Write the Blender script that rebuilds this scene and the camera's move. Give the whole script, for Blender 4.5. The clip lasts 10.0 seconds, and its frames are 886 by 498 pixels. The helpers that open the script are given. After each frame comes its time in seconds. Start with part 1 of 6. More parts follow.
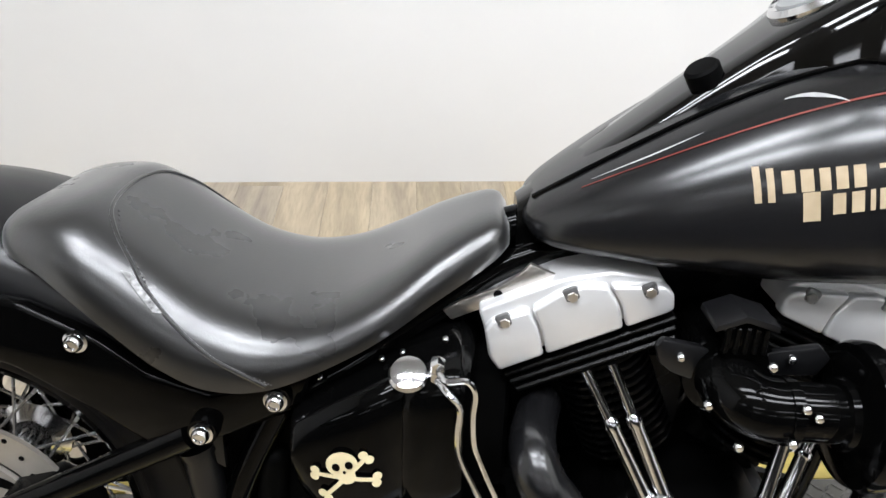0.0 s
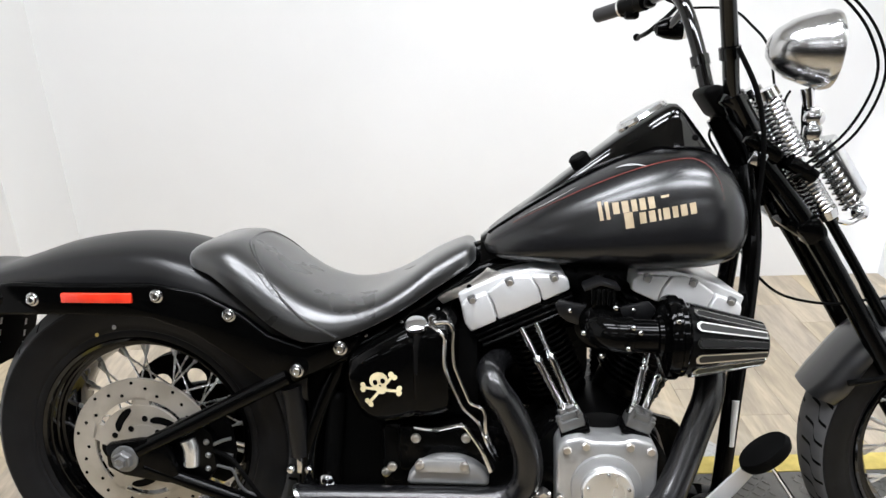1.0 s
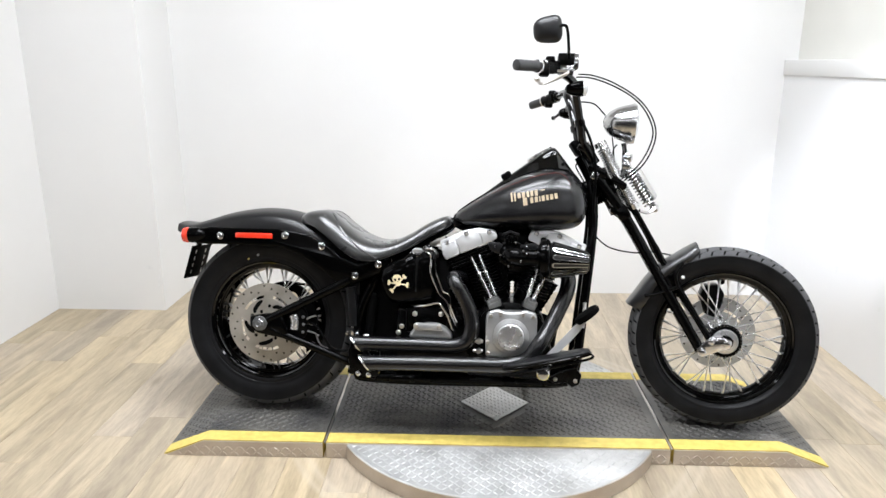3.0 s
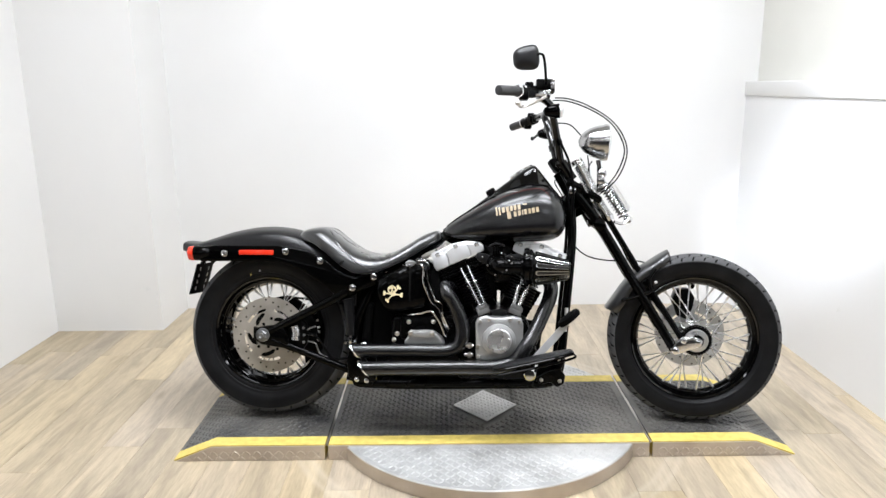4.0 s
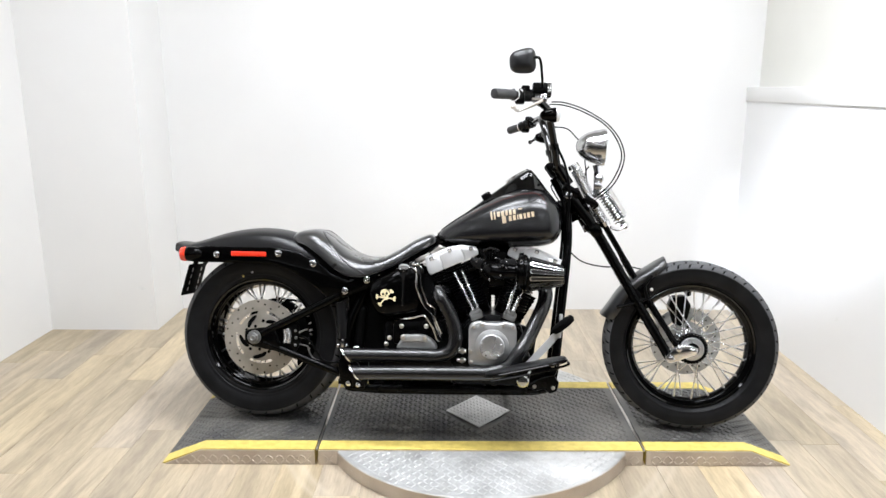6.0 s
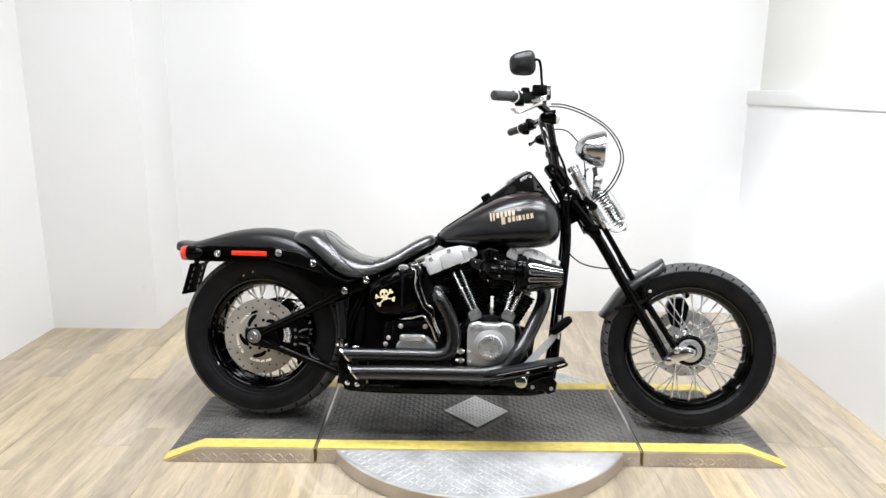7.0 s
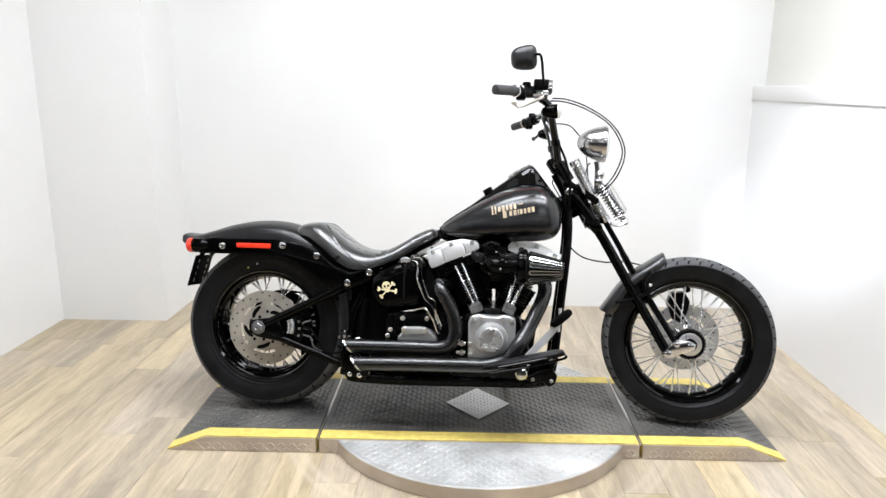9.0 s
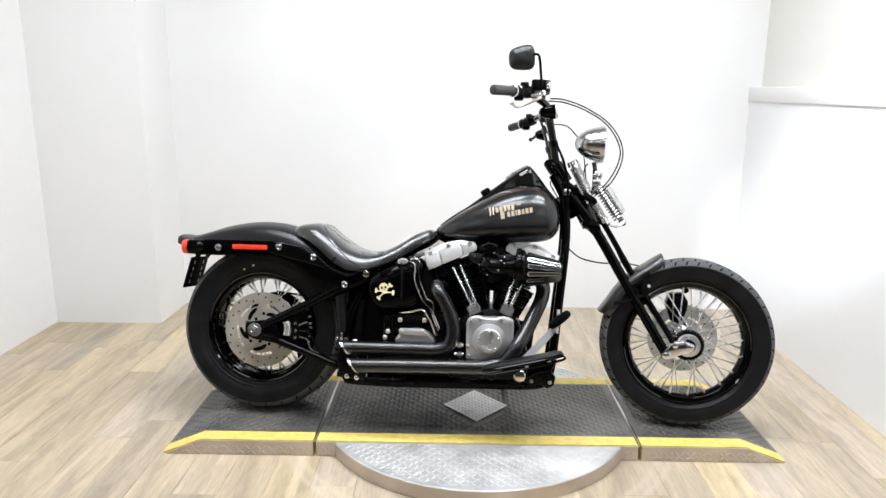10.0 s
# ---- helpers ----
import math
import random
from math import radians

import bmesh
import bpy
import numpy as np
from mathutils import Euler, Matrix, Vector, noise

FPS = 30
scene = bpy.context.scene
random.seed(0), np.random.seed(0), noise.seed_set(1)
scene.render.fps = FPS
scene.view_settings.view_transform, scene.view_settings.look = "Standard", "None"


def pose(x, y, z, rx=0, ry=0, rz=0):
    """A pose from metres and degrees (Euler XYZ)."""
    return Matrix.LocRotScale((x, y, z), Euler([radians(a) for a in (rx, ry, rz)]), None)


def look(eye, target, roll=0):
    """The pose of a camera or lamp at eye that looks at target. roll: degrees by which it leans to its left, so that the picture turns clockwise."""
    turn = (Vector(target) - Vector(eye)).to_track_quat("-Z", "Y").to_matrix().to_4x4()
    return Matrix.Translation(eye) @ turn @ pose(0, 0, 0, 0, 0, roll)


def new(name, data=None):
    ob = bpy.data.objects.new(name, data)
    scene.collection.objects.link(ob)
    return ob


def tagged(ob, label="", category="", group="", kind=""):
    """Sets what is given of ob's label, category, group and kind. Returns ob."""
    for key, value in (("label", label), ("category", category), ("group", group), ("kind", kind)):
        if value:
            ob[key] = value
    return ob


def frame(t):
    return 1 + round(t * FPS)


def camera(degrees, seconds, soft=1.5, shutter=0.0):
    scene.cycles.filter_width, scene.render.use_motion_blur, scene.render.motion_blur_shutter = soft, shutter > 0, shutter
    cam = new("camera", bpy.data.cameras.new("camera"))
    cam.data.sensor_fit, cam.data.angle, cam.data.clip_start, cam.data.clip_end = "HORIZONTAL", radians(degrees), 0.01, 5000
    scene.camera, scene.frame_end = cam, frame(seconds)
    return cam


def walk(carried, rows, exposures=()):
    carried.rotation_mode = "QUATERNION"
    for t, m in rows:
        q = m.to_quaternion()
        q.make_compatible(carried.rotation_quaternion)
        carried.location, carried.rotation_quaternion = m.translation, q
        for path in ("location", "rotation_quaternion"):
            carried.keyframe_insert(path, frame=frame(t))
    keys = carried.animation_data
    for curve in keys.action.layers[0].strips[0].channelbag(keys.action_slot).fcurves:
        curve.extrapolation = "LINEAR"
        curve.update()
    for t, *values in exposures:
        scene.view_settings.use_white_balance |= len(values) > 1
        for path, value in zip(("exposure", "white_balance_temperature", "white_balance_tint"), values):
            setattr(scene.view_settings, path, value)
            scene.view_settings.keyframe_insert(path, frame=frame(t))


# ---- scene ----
cam = camera(64.8, 10.0)
PATH = [
    (0, (-0.248, -0.845, 1.181), (-0.167, 0.798, 0.043), 1.2),
    (0.5, (-0.223, -1.087, 1.22), (-0.134, 0.673, 0.273), 0.5),
    (1, (-0.198, -1.429, 1.272), (-0.209, 0.421, 0.511), -1.6),
    (1.5, (-0.116, -1.781, 1.299), (-0.129, 0.101, 0.622), -0.3),
    (2, (-0.139, -2.135, 1.303), (-0.132, -0.214, 0.743), -0.2),
    (2.5, (-0.084, -2.444, 1.317), (-0.162, -0.52, 0.775), 0.5),
    (4, (-0.132, -2.863, 1.325), (-0.133, -0.915, 0.871), -0.6),
    (4.5, (-0.118, -2.848, 1.332), (-0.152, -0.898, 0.888), -0.2),
    (5, (-0.108, -2.84, 1.325), (-0.127, -0.891, 0.879), -0.2),
    (5.5, (-0.103, -2.833, 1.331), (-0.112, -0.884, 0.879), -0.1),
    (7, (-0.089, -2.85, 1.329), (-0.104, -0.901, 0.883), 0.4),
    (7.5, (-0.078, -2.86, 1.328), (-0.092, -0.909, 0.889), 0.2),
    (8, (-0.069, -2.875, 1.323), (-0.104, -0.923, 0.889), 0.4),
    (8.5, (-0.06, -2.879, 1.326), (-0.098, -0.929, 0.885), 0.4),
    (9, (-0.06, -2.876, 1.322), (-0.102, -0.929, 0.866), 0.5),
    (9.5, (-0.063, -2.874, 1.322), (-0.108, -0.925, 0.877), 0.5),
    (10, (-0.071, -2.863, 1.315), (-0.098, -0.914, 0.865), 0.5),
]
walk(cam, [(t, look(eye, target, roll)) for t, eye, target, roll in PATH],
     exposures=[(0.0, -0.05), (0.5, -0.04), (1.0, -0.05), (1.5, -0.05), (2.5, -0.01), (4.0, 0.0), (5.5, 0.03), (7.0, 0.05), (8.0, 0.05), (9.0, 0.02), (10.0, 0.01)])

# ---- world, lamps, exposure ----
world = bpy.data.worlds.new("world")
world.use_nodes = True
scene.world = world
world.node_tree.nodes["Background"].inputs[0].default_value = (0.96, 0.98, 1.0, 1)
world.node_tree.nodes["Background"].inputs[1].default_value = 0.3

ROOM_X0, ROOM_X1, ROOM_Y0, ROOM_Y1, ROOM_H = -2.31, 1.63, -1.6, 1.27, 3.0
HALL_X0, HALL_X1, HALL_Y0 = -5.5, 5.0, -9.0


def area_lamp(x, y, z, w, d, watts, target=None, tint=(0.95, 0.985, 1.05)):
    lamp = bpy.data.lights.new("tube_light", "AREA")
    lamp.shape, lamp.size, lamp.size_y, lamp.energy, lamp.color = "RECTANGLE", w, d, watts, tint
    ob = new("tube_light", lamp)
    ob.matrix_world = look((x, y, z), target or (x, y + 0.0001, 0))
    return ob


LAMPS = [(-0.62, -0.45), (0.78, -0.45), (-0.62, -1.20), (0.78, -1.20)]
HALL_LAMPS = [(-3.4, -3.2), (-1.1, -3.2), (1.2, -3.2), (3.5, -3.2), (-2.3, -5.6), (0.1, -5.6), (2.4, -5.6)]
for lx, ly in LAMPS + HALL_LAMPS:
    area_lamp(lx, ly, ROOM_H - 0.075, 1.2, 0.28, 32 if (lx, ly) in LAMPS else 1.5)

# added spot for the bright patch on the right panel; no such lamp known
spot = bpy.data.lights.new("wall_spot", "SPOT")
spot.energy, spot.color, spot.spot_size, spot.spot_blend, spot.shadow_soft_size = 1100, (0.88, 0.96, 1.12), radians(18), 1.0, 0.05
new("wall_spot", spot).matrix_world = look((0.35, -2.6, ROOM_H - 0.12), (ROOM_X1, 0.15, 0.98))


# ---- materials ----
def ramp(nodes, links, src, a, b, lo=0.3, hi=0.7):
    r = nodes.new("ShaderNodeValToRGB")
    r.color_ramp.elements[0].position, r.color_ramp.elements[1].position = lo, hi
    r.color_ramp.elements[0].color, r.color_ramp.elements[1].color = (*a, 1), (*b, 1)
    links.new(src, r.inputs[0])
    return r.outputs[0]


def mat(name, dark, light, rough=0.5, metal=0.0, scale=8.0, fine=120.0, bump=0.05, dist=0.001, rough_var=0.08, coat=0.0, coat_rough=0.06,
        stretch=(1, 1, 1), spec=0.5, random_tone=0.0):
    m = bpy.data.materials.new(name)
    m.use_nodes = True
    nodes, links = m.node_tree.nodes, m.node_tree.links
    b = nodes["Principled BSDF"]
    tex = nodes.new("ShaderNodeTexCoord")
    mp = nodes.new("ShaderNodeMapping")
    mp.inputs["Scale"].default_value = stretch
    links.new(tex.outputs["Object"], mp.inputs[0])
    big = nodes.new("ShaderNodeTexNoise")
    big.inputs["Scale"].default_value, big.inputs["Detail"].default_value = scale, 6
    small = nodes.new("ShaderNodeTexNoise")
    small.inputs["Scale"].default_value, small.inputs["Detail"].default_value = fine, 4
    links.new(mp.outputs[0], big.inputs[0])
    links.new(mp.outputs[0], small.inputs[0])
    colour = ramp(nodes, links, big.outputs[0], dark, light)
    if random_tone:
        info = nodes.new("ShaderNodeObjectInfo")
        hsv = nodes.new("ShaderNodeHueSaturation")
        rng = nodes.new("ShaderNodeMapRange")
        rng.inputs[3].default_value, rng.inputs[4].default_value = 1 - random_tone, 1 + random_tone
        links.new(info.outputs["Random"], rng.inputs[0])
        links.new(rng.outputs[0], hsv.inputs["Value"])
        links.new(colour, hsv.inputs["Color"])
        colour = hsv.outputs[0]
    links.new(colour, b.inputs["Base Color"])
    rr = nodes.new("ShaderNodeMapRange")
    rr.inputs[3].default_value, rr.inputs[4].default_value = max(0.02, rough - rough_var), min(1, rough + rough_var)
    links.new(big.outputs[0], rr.inputs[0])
    links.new(rr.outputs[0], b.inputs["Roughness"])
    b.inputs["Metallic"].default_value = metal
    b.inputs["Specular IOR Level"].default_value = spec
    b.inputs["Coat Weight"].default_value = coat
    b.inputs["Coat Roughness"].default_value = coat_rough
    if bump:
        bp = nodes.new("ShaderNodeBump")
        bp.inputs["Strength"].default_value, bp.inputs["Distance"].default_value = bump, dist
        links.new(small.outputs[0], bp.inputs["Height"])
        links.new(bp.outputs[0], b.inputs["Normal"])
    return m


WALL = mat("wall_paint", (0.686, 0.681, 0.668), (0.756, 0.751, 0.738), 0.6, 0, 0.7, 90, 0.03, 0.0005, 0.02)
PANEL = mat("wall_panel", (0.692, 0.692, 0.688), (0.752, 0.752, 0.748), 0.36, 0, 0.6, 60, 0.0, 0.001, 0.01)
BEIGE = mat("beige_paint", (0.64, 0.635, 0.59), (0.70, 0.695, 0.65), 0.6, 0, 1.5, 90, 0.1, 0.001)
# near black, so that black parts reflect a dark hall
HALL = mat("hall_near_black", (0.045, 0.045, 0.045), (0.06, 0.06, 0.06), 0.6, 0, 1.5, 60, 0.1, 0.001)
CEIL = mat("ceiling_paint", (0.44, 0.44, 0.44), (0.50, 0.50, 0.50), 0.8, 0, 2, 60, 0.1, 0.002)
SATIN = mat("satin_black_paint", (0.003, 0.003, 0.0035), (0.006, 0.006, 0.0065), 0.32, 0.0, 5, 700, 0.04, 0.0004, 0.05, spec=0.36)
TANK_PAINT = mat("satin_charcoal_tank_paint", (0.004, 0.004, 0.0045), (0.007, 0.007, 0.0078), 0.24, 0.0, 5, 700, 0.05, 0.0004, 0.05, spec=0.54)
GLOSS = mat("gloss_black_paint", (0.0008, 0.0008, 0.0008), (0.0015, 0.0015, 0.0015), 0.07, 0, 6, 300, 0.01, 0.0004, 0.03, spec=0.10)
SLOT = mat("dark_grey_flute", (0.02, 0.02, 0.02), (0.035, 0.035, 0.035), 0.30, 0.6, 20, 300, 0.05, 0.0004)
DIAL = mat("dial_glass", (0.16, 0.165, 0.165), (0.22, 0.225, 0.225), 0.10, 0.0, 20, 200, 0.0, spec=0.3)
FENDER_PAINT = mat("satin_fender_paint", (0.006, 0.006, 0.0065), (0.012, 0.012, 0.0125), 0.30, 0.0, 5, 700, 0.04, 0.0004, 0.05, spec=0.70)
GRIP_RUBBER = mat("grey_grip_rubber", (0.022, 0.022, 0.023), (0.040, 0.040, 0.041), 0.45, 0, 14, 350, 0.10, 0.0006, spec=0.35)
SOFT_CHROME = mat("dulled_chrome", (0.50, 0.50, 0.50), (0.58, 0.58, 0.58), 0.20, 1, 8, 200, 0.0, 0.0004, 0.03)
RIM = mat("gloss_black_rim", (0.0008, 0.0008, 0.0008), (0.0015, 0.0015, 0.0015), 0.06, 0, 6, 300, 0.01, 0.0004, 0.02, spec=0.42)
BLACK = mat("black_powder_coat", (0.0010, 0.0010, 0.0010), (0.0020, 0.0020, 0.0020), 0.28, 0, 12, 500, 0.05, 0.0004, spec=0.10)
MATTE = mat("matte_black", (0.0010, 0.0010, 0.0010), (0.0022, 0.0022, 0.0022), 0.6, 0, 12, 400, 0.1, 0.0006, spec=0.04)
RUBBER = mat("tyre_rubber", (0.0050, 0.0050, 0.0055), (0.0100, 0.0100, 0.0108), 0.42, 0, 14, 350, 0.12, 0.0006, spec=0.14)
TREAD = mat("dusty_tread_rubber", (0.060, 0.060, 0.063), (0.095, 0.095, 0.097), 0.75, 0, 14, 350, 0.12, 0.0006, spec=0.3)
LEATHER = mat("seat_vinyl", (0.003, 0.003, 0.003), (0.006, 0.006, 0.006), 0.29, 0, 9, 300, 0.30, 0.0008, 0.06, coat=0.5, coat_rough=0.30, spec=0.74)
LEATHER.node_tree.nodes["Principled BSDF"].inputs["Sheen Weight"].default_value = 0.28
LEATHER.node_tree.nodes["Principled BSDF"].inputs["Sheen Roughness"].default_value = 0.35
CHROME = mat("chrome", (0.63, 0.63, 0.64), (0.72, 0.72, 0.73), 0.13, 1, 8, 200, 0.0, 0.0004, 0.03)
STEEL = mat("brushed_steel", (0.60, 0.57, 0.53), (0.72, 0.69, 0.65), 0.34, 1, 10, 250, 0.08, 0.0004)
ALU = mat("cast_aluminium", (0.38, 0.38, 0.38), (0.50, 0.50, 0.495), 0.32, 0.6, 14, 420, 0.15, 0.0005)
SILVER = mat("silver_paint", (0.66, 0.66, 0.66), (0.76, 0.76, 0.76), 0.36, 0.5, 12, 400, 0.08, 0.0004)
PIPE = mat("dark_ceramic_pipe", (0.003, 0.003, 0.0035), (0.007, 0.007, 0.0075), 0.25, 0.04, 18, 250, 0.04, 0.0004, 0.03, spec=0.58)
DISC = mat("ground_steel_disc", (0.36, 0.33, 0.28), (0.49, 0.455, 0.40), 0.36, 0.5, 16, 250, 0.08, 0.0004)
FRONT_DISC = mat("bright_steel_disc", (0.60, 0.60, 0.59), (0.72, 0.72, 0.71), 0.38, 0.45, 16, 250, 0.08, 0.0004)
CAST = mat("dull_grey_casting", (0.15, 0.15, 0.15), (0.24, 0.24, 0.238), 0.30, 0.6, 20, 300, 0.12, 0.0005)
GOLD = mat("gold_lettering", (0.34, 0.265, 0.165), (0.46, 0.37, 0.255), 0.42, 0, 30, 300, 0.0)
SCUFF = mat("scuffed_paint", (0.66, 0.66, 0.65), (0.76, 0.76, 0.75), 0.6, 0, 40, 90, 0.05, 0.0005)
CREAM = mat("cream_decal", (0.70, 0.60, 0.36), (0.78, 0.68, 0.44), 0.45, 0, 30, 300, 0.0)
RED = mat("red_lens", (0.75, 0.03, 0.012), (0.85, 0.05, 0.02), 0.15, 0, 30, 300, 0.0, coat=0.6)
PIN = mat("dull_red_pinstripe", (0.10, 0.012, 0.009), (0.17, 0.022, 0.014), 0.4, 0, 30, 300, 0.0)
GREY = mat("grey_scratch", (0.28, 0.28, 0.28), (0.4, 0.4, 0.4), 0.45, 0, 60, 300, 0.0)
THREAD = mat("dark_thread", (0.05, 0.05, 0.05), (0.09, 0.09, 0.09), 0.6, 0, 60, 300, 0.0)
TAG = mat("pale_woven_tag", (0.06, 0.06, 0.06), (0.42, 0.42, 0.42), 0.6, 0, 160, 300, 0.1, 0.0005)
YELLOW = mat("yellow_safety_paint", (0.55, 0.42, 0.095), (0.73, 0.58, 0.16), 0.55, 0, 34, 160, 0.35, 0.001)
DECK = mat("worn_black_tread_plate", (0.046, 0.046, 0.046), (0.165, 0.157, 0.140), 0.38, 0.30, 5, 140, 0.2, 0.001, 0.12)
PLATE = mat("bare_tread_plate", (0.50, 0.50, 0.49), (0.74, 0.74, 0.73), 0.40, 0.62, 9, 160, 0.15, 0.0006, 0.12)
SKIRT = mat("tan_grey_tread_plate", (0.46, 0.40, 0.34), (0.60, 0.54, 0.47), 0.40, 0.6, 9, 160, 0.15, 0.0006, 0.1)
SPOKE = mat("polished_stainless", (0.74, 0.74, 0.74), (0.84, 0.84, 0.84), 0.28, 0.85, 8, 200, 0.0)
SPRING = mat("bright_spring_steel", (0.42, 0.42, 0.42), (0.54, 0.54, 0.54), 0.20, 1.0, 8, 200, 0.0)
GLASS = mat("lamp_glass", (0.8, 0.82, 0.82), (0.86, 0.87, 0.88), 0.05, 0.3, 8, 200, 0.0)
TUBE = bpy.data.materials.new("lit_diffuser")
TUBE.use_nodes = True
TUBE.node_tree.nodes["Principled BSDF"].inputs["Emission Color"].default_value = (0.95, 0.985, 1.05, 1)
TUBE.node_tree.nodes["Principled BSDF"].inputs["Emission Strength"].default_value = 9.0


def plank_material():
    m = bpy.data.materials.new("oak_vinyl_plank")
    m.use_nodes = True
    nodes, links = m.node_tree.nodes, m.node_tree.links
    b = nodes["Principled BSDF"]
    tex, info = nodes.new("ShaderNodeTexCoord"), nodes.new("ShaderNodeObjectInfo")
    add = nodes.new("ShaderNodeVectorMath")
    add.operation = "ADD"
    scl = nodes.new("ShaderNodeVectorMath")
    scl.operation = "SCALE"
    scl.inputs[0].default_value, scl.inputs["Scale"].default_value = (7.3, 3.1, 5.7), 4
    links.new(info.outputs["Random"], scl.inputs["Scale"])
    links.new(tex.outputs["Object"], add.inputs[0])
    links.new(scl.outputs[0], add.inputs[1])
    mp = nodes.new("ShaderNodeMapping")
    mp.inputs["Scale"].default_value = (8.5, 1.1, 1)
    links.new(add.outputs[0], mp.inputs[0])
    n1 = nodes.new("ShaderNodeTexNoise")
    n1.inputs["Scale"].default_value, n1.inputs["Detail"].default_value, n1.inputs["Distortion"].default_value = 2.2, 4, 0.7
    n2 = nodes.new("ShaderNodeTexNoise")
    n2.inputs["Scale"].default_value, n2.inputs["Detail"].default_value = 16, 8
    links.new(mp.outputs[0], n1.inputs[0])
    links.new(mp.outputs[0], n2.inputs[0])
    # two plank tones, yellow oak and taupe, picked plank by plank
    oak = ramp(nodes, links, n1.outputs[0], (0.40, 0.315, 0.195), (0.61, 0.50, 0.325), 0.30, 0.62)
    taupe = ramp(nodes, links, n1.outputs[0], (0.34, 0.285, 0.225), (0.56, 0.475, 0.36), 0.32, 0.66)
    pick = nodes.new("ShaderNodeMath")
    pick.operation, pick.inputs[1].default_value = "MULTIPLY", 7.31
    links.new(info.outputs["Random"], pick.inputs[0])
    wrap = nodes.new("ShaderNodeMath")
    wrap.operation = "FRACT"
    links.new(pick.outputs[0], wrap.inputs[0])
    tone = nodes.new("ShaderNodeMixRGB")
    links.new(wrap.outputs[0], tone.inputs[0])
    links.new(oak, tone.inputs[1])
    links.new(taupe, tone.inputs[2])
    c2 = ramp(nodes, links, n2.outputs[0], (0.66, 0.65, 0.65), (1, 1, 1), 0.34, 0.60)
    mx = nodes.new("ShaderNodeMixRGB")
    mx.blend_type, mx.inputs[0].default_value = "MULTIPLY", 0.45
    links.new(tone.outputs[0], mx.inputs[1])
    links.new(c2, mx.inputs[2])
    # a few dark knots, longer than wide
    mk = nodes.new("ShaderNodeMapping")
    mk.inputs["Scale"].default_value = (5.2, 2.1, 1)
    links.new(add.outputs[0], mk.inputs[0])
    knots = nodes.new("ShaderNodeTexVoronoi")
    knots.inputs["Scale"].default_value = 1.0
    links.new(mk.outputs[0], knots.inputs[0])
    spot = ramp(nodes, links, knots.outputs["Distance"], (0.62, 0.58, 0.54), (1, 1, 1), 0.02, 0.14)
    mk2 = nodes.new("ShaderNodeMixRGB")
    mk2.blend_type, mk2.inputs[0].default_value = "MULTIPLY", 0.8
    links.new(mx.outputs[0], mk2.inputs[1])
    links.new(spot, mk2.inputs[2])
    mx = mk2
    geo, sep = nodes.new("ShaderNodeNewGeometry"), nodes.new("ShaderNodeVectorMath")
    sep.operation = "DISTANCE"
    sep.inputs[1].default_value = (0.03, -0.25, 0)
    links.new(geo.outputs["Position"], sep.inputs[0])
    ringv = nodes.new("ShaderNodeValToRGB")
    rise = nodes.new("ShaderNodeMapRange")
    rise.inputs[1].default_value, rise.inputs[2].default_value = 0.5, 1.1
    links.new(sep.outputs["Value"], rise.inputs[0])
    links.new(rise.outputs[0], ringv.inputs[0])
    els = ringv.color_ramp.elements
    els[0].position, els[1].position = 0.33, 0.46
    els[0].color, els[1].color = (0, 0, 0, 1), (0, 0, 0, 1)
    for at, v in ((0.36, 0.5), (0.40, 0.15), (0.43, 0.45)):
        els.new(at).color = (v, v, v, 1)
    worn = nodes.new("ShaderNodeMixRGB")
    worn.inputs[2].default_value = (0.60, 0.53, 0.42, 1)
    links.new(ringv.outputs[0], worn.inputs[0])
    links.new(mx.outputs[0], worn.inputs[1])
    mx = worn
    hsv = nodes.new("ShaderNodeHueSaturation")
    rng = nodes.new("ShaderNodeMapRange")
    rng.inputs[3].default_value, rng.inputs[4].default_value = 0.74, 1.02
    hsv.inputs["Saturation"].default_value = 1.04
    links.new(info.outputs["Random"], rng.inputs[0])
    links.new(rng.outputs[0], hsv.inputs["Value"])
    links.new(mx.outputs[0], hsv.inputs["Color"])
    links.new(hsv.outputs[0], b.inputs["Base Color"])
    b.inputs["Roughness"].default_value, b.inputs["Specular IOR Level"].default_value = 0.36, 0.95
    bp = nodes.new("ShaderNodeBump")
    bp.inputs["Strength"].default_value, bp.inputs["Distance"].default_value = 0.15, 0.001
    links.new(n2.outputs[0], bp.inputs["Height"])
    links.new(bp.outputs[0], b.inputs["Normal"])
    return m


PLANK = plank_material()


# ---- mesh helpers ----
def part(name, bm, material, parent=None, label="", sharp=0.6, matrix=None):
    """Links a bmesh as one mesh object, under a thing or a part."""
    bmesh.ops.recalc_face_normals(bm, faces=bm.faces)
    for f in bm.faces:
        f.smooth = True
    for e in bm.edges:
        if len(e.link_faces) == 2 and e.calc_face_angle(0) > sharp:
            e.smooth = False
    me = bpy.data.meshes.new(name)
    bm.to_mesh(me)
    bm.free()
    me.materials.append(material)
    ob = new(name, me)
    ob.parent = parent
    if matrix is not None:
        ob.matrix_basis = matrix
    if label:
        ob["label"] = label
    return ob


def repeat(ob, name, matrix, parent):
    """Another object on the same mesh."""
    o = new(name, ob.data)
    o.parent, o.matrix_basis = parent, matrix
    return o


def empty(name, matrix=None):
    ob = new(name)
    ob.empty_display_size = 0.05
    if matrix is not None:
        ob.matrix_world = matrix
    return ob


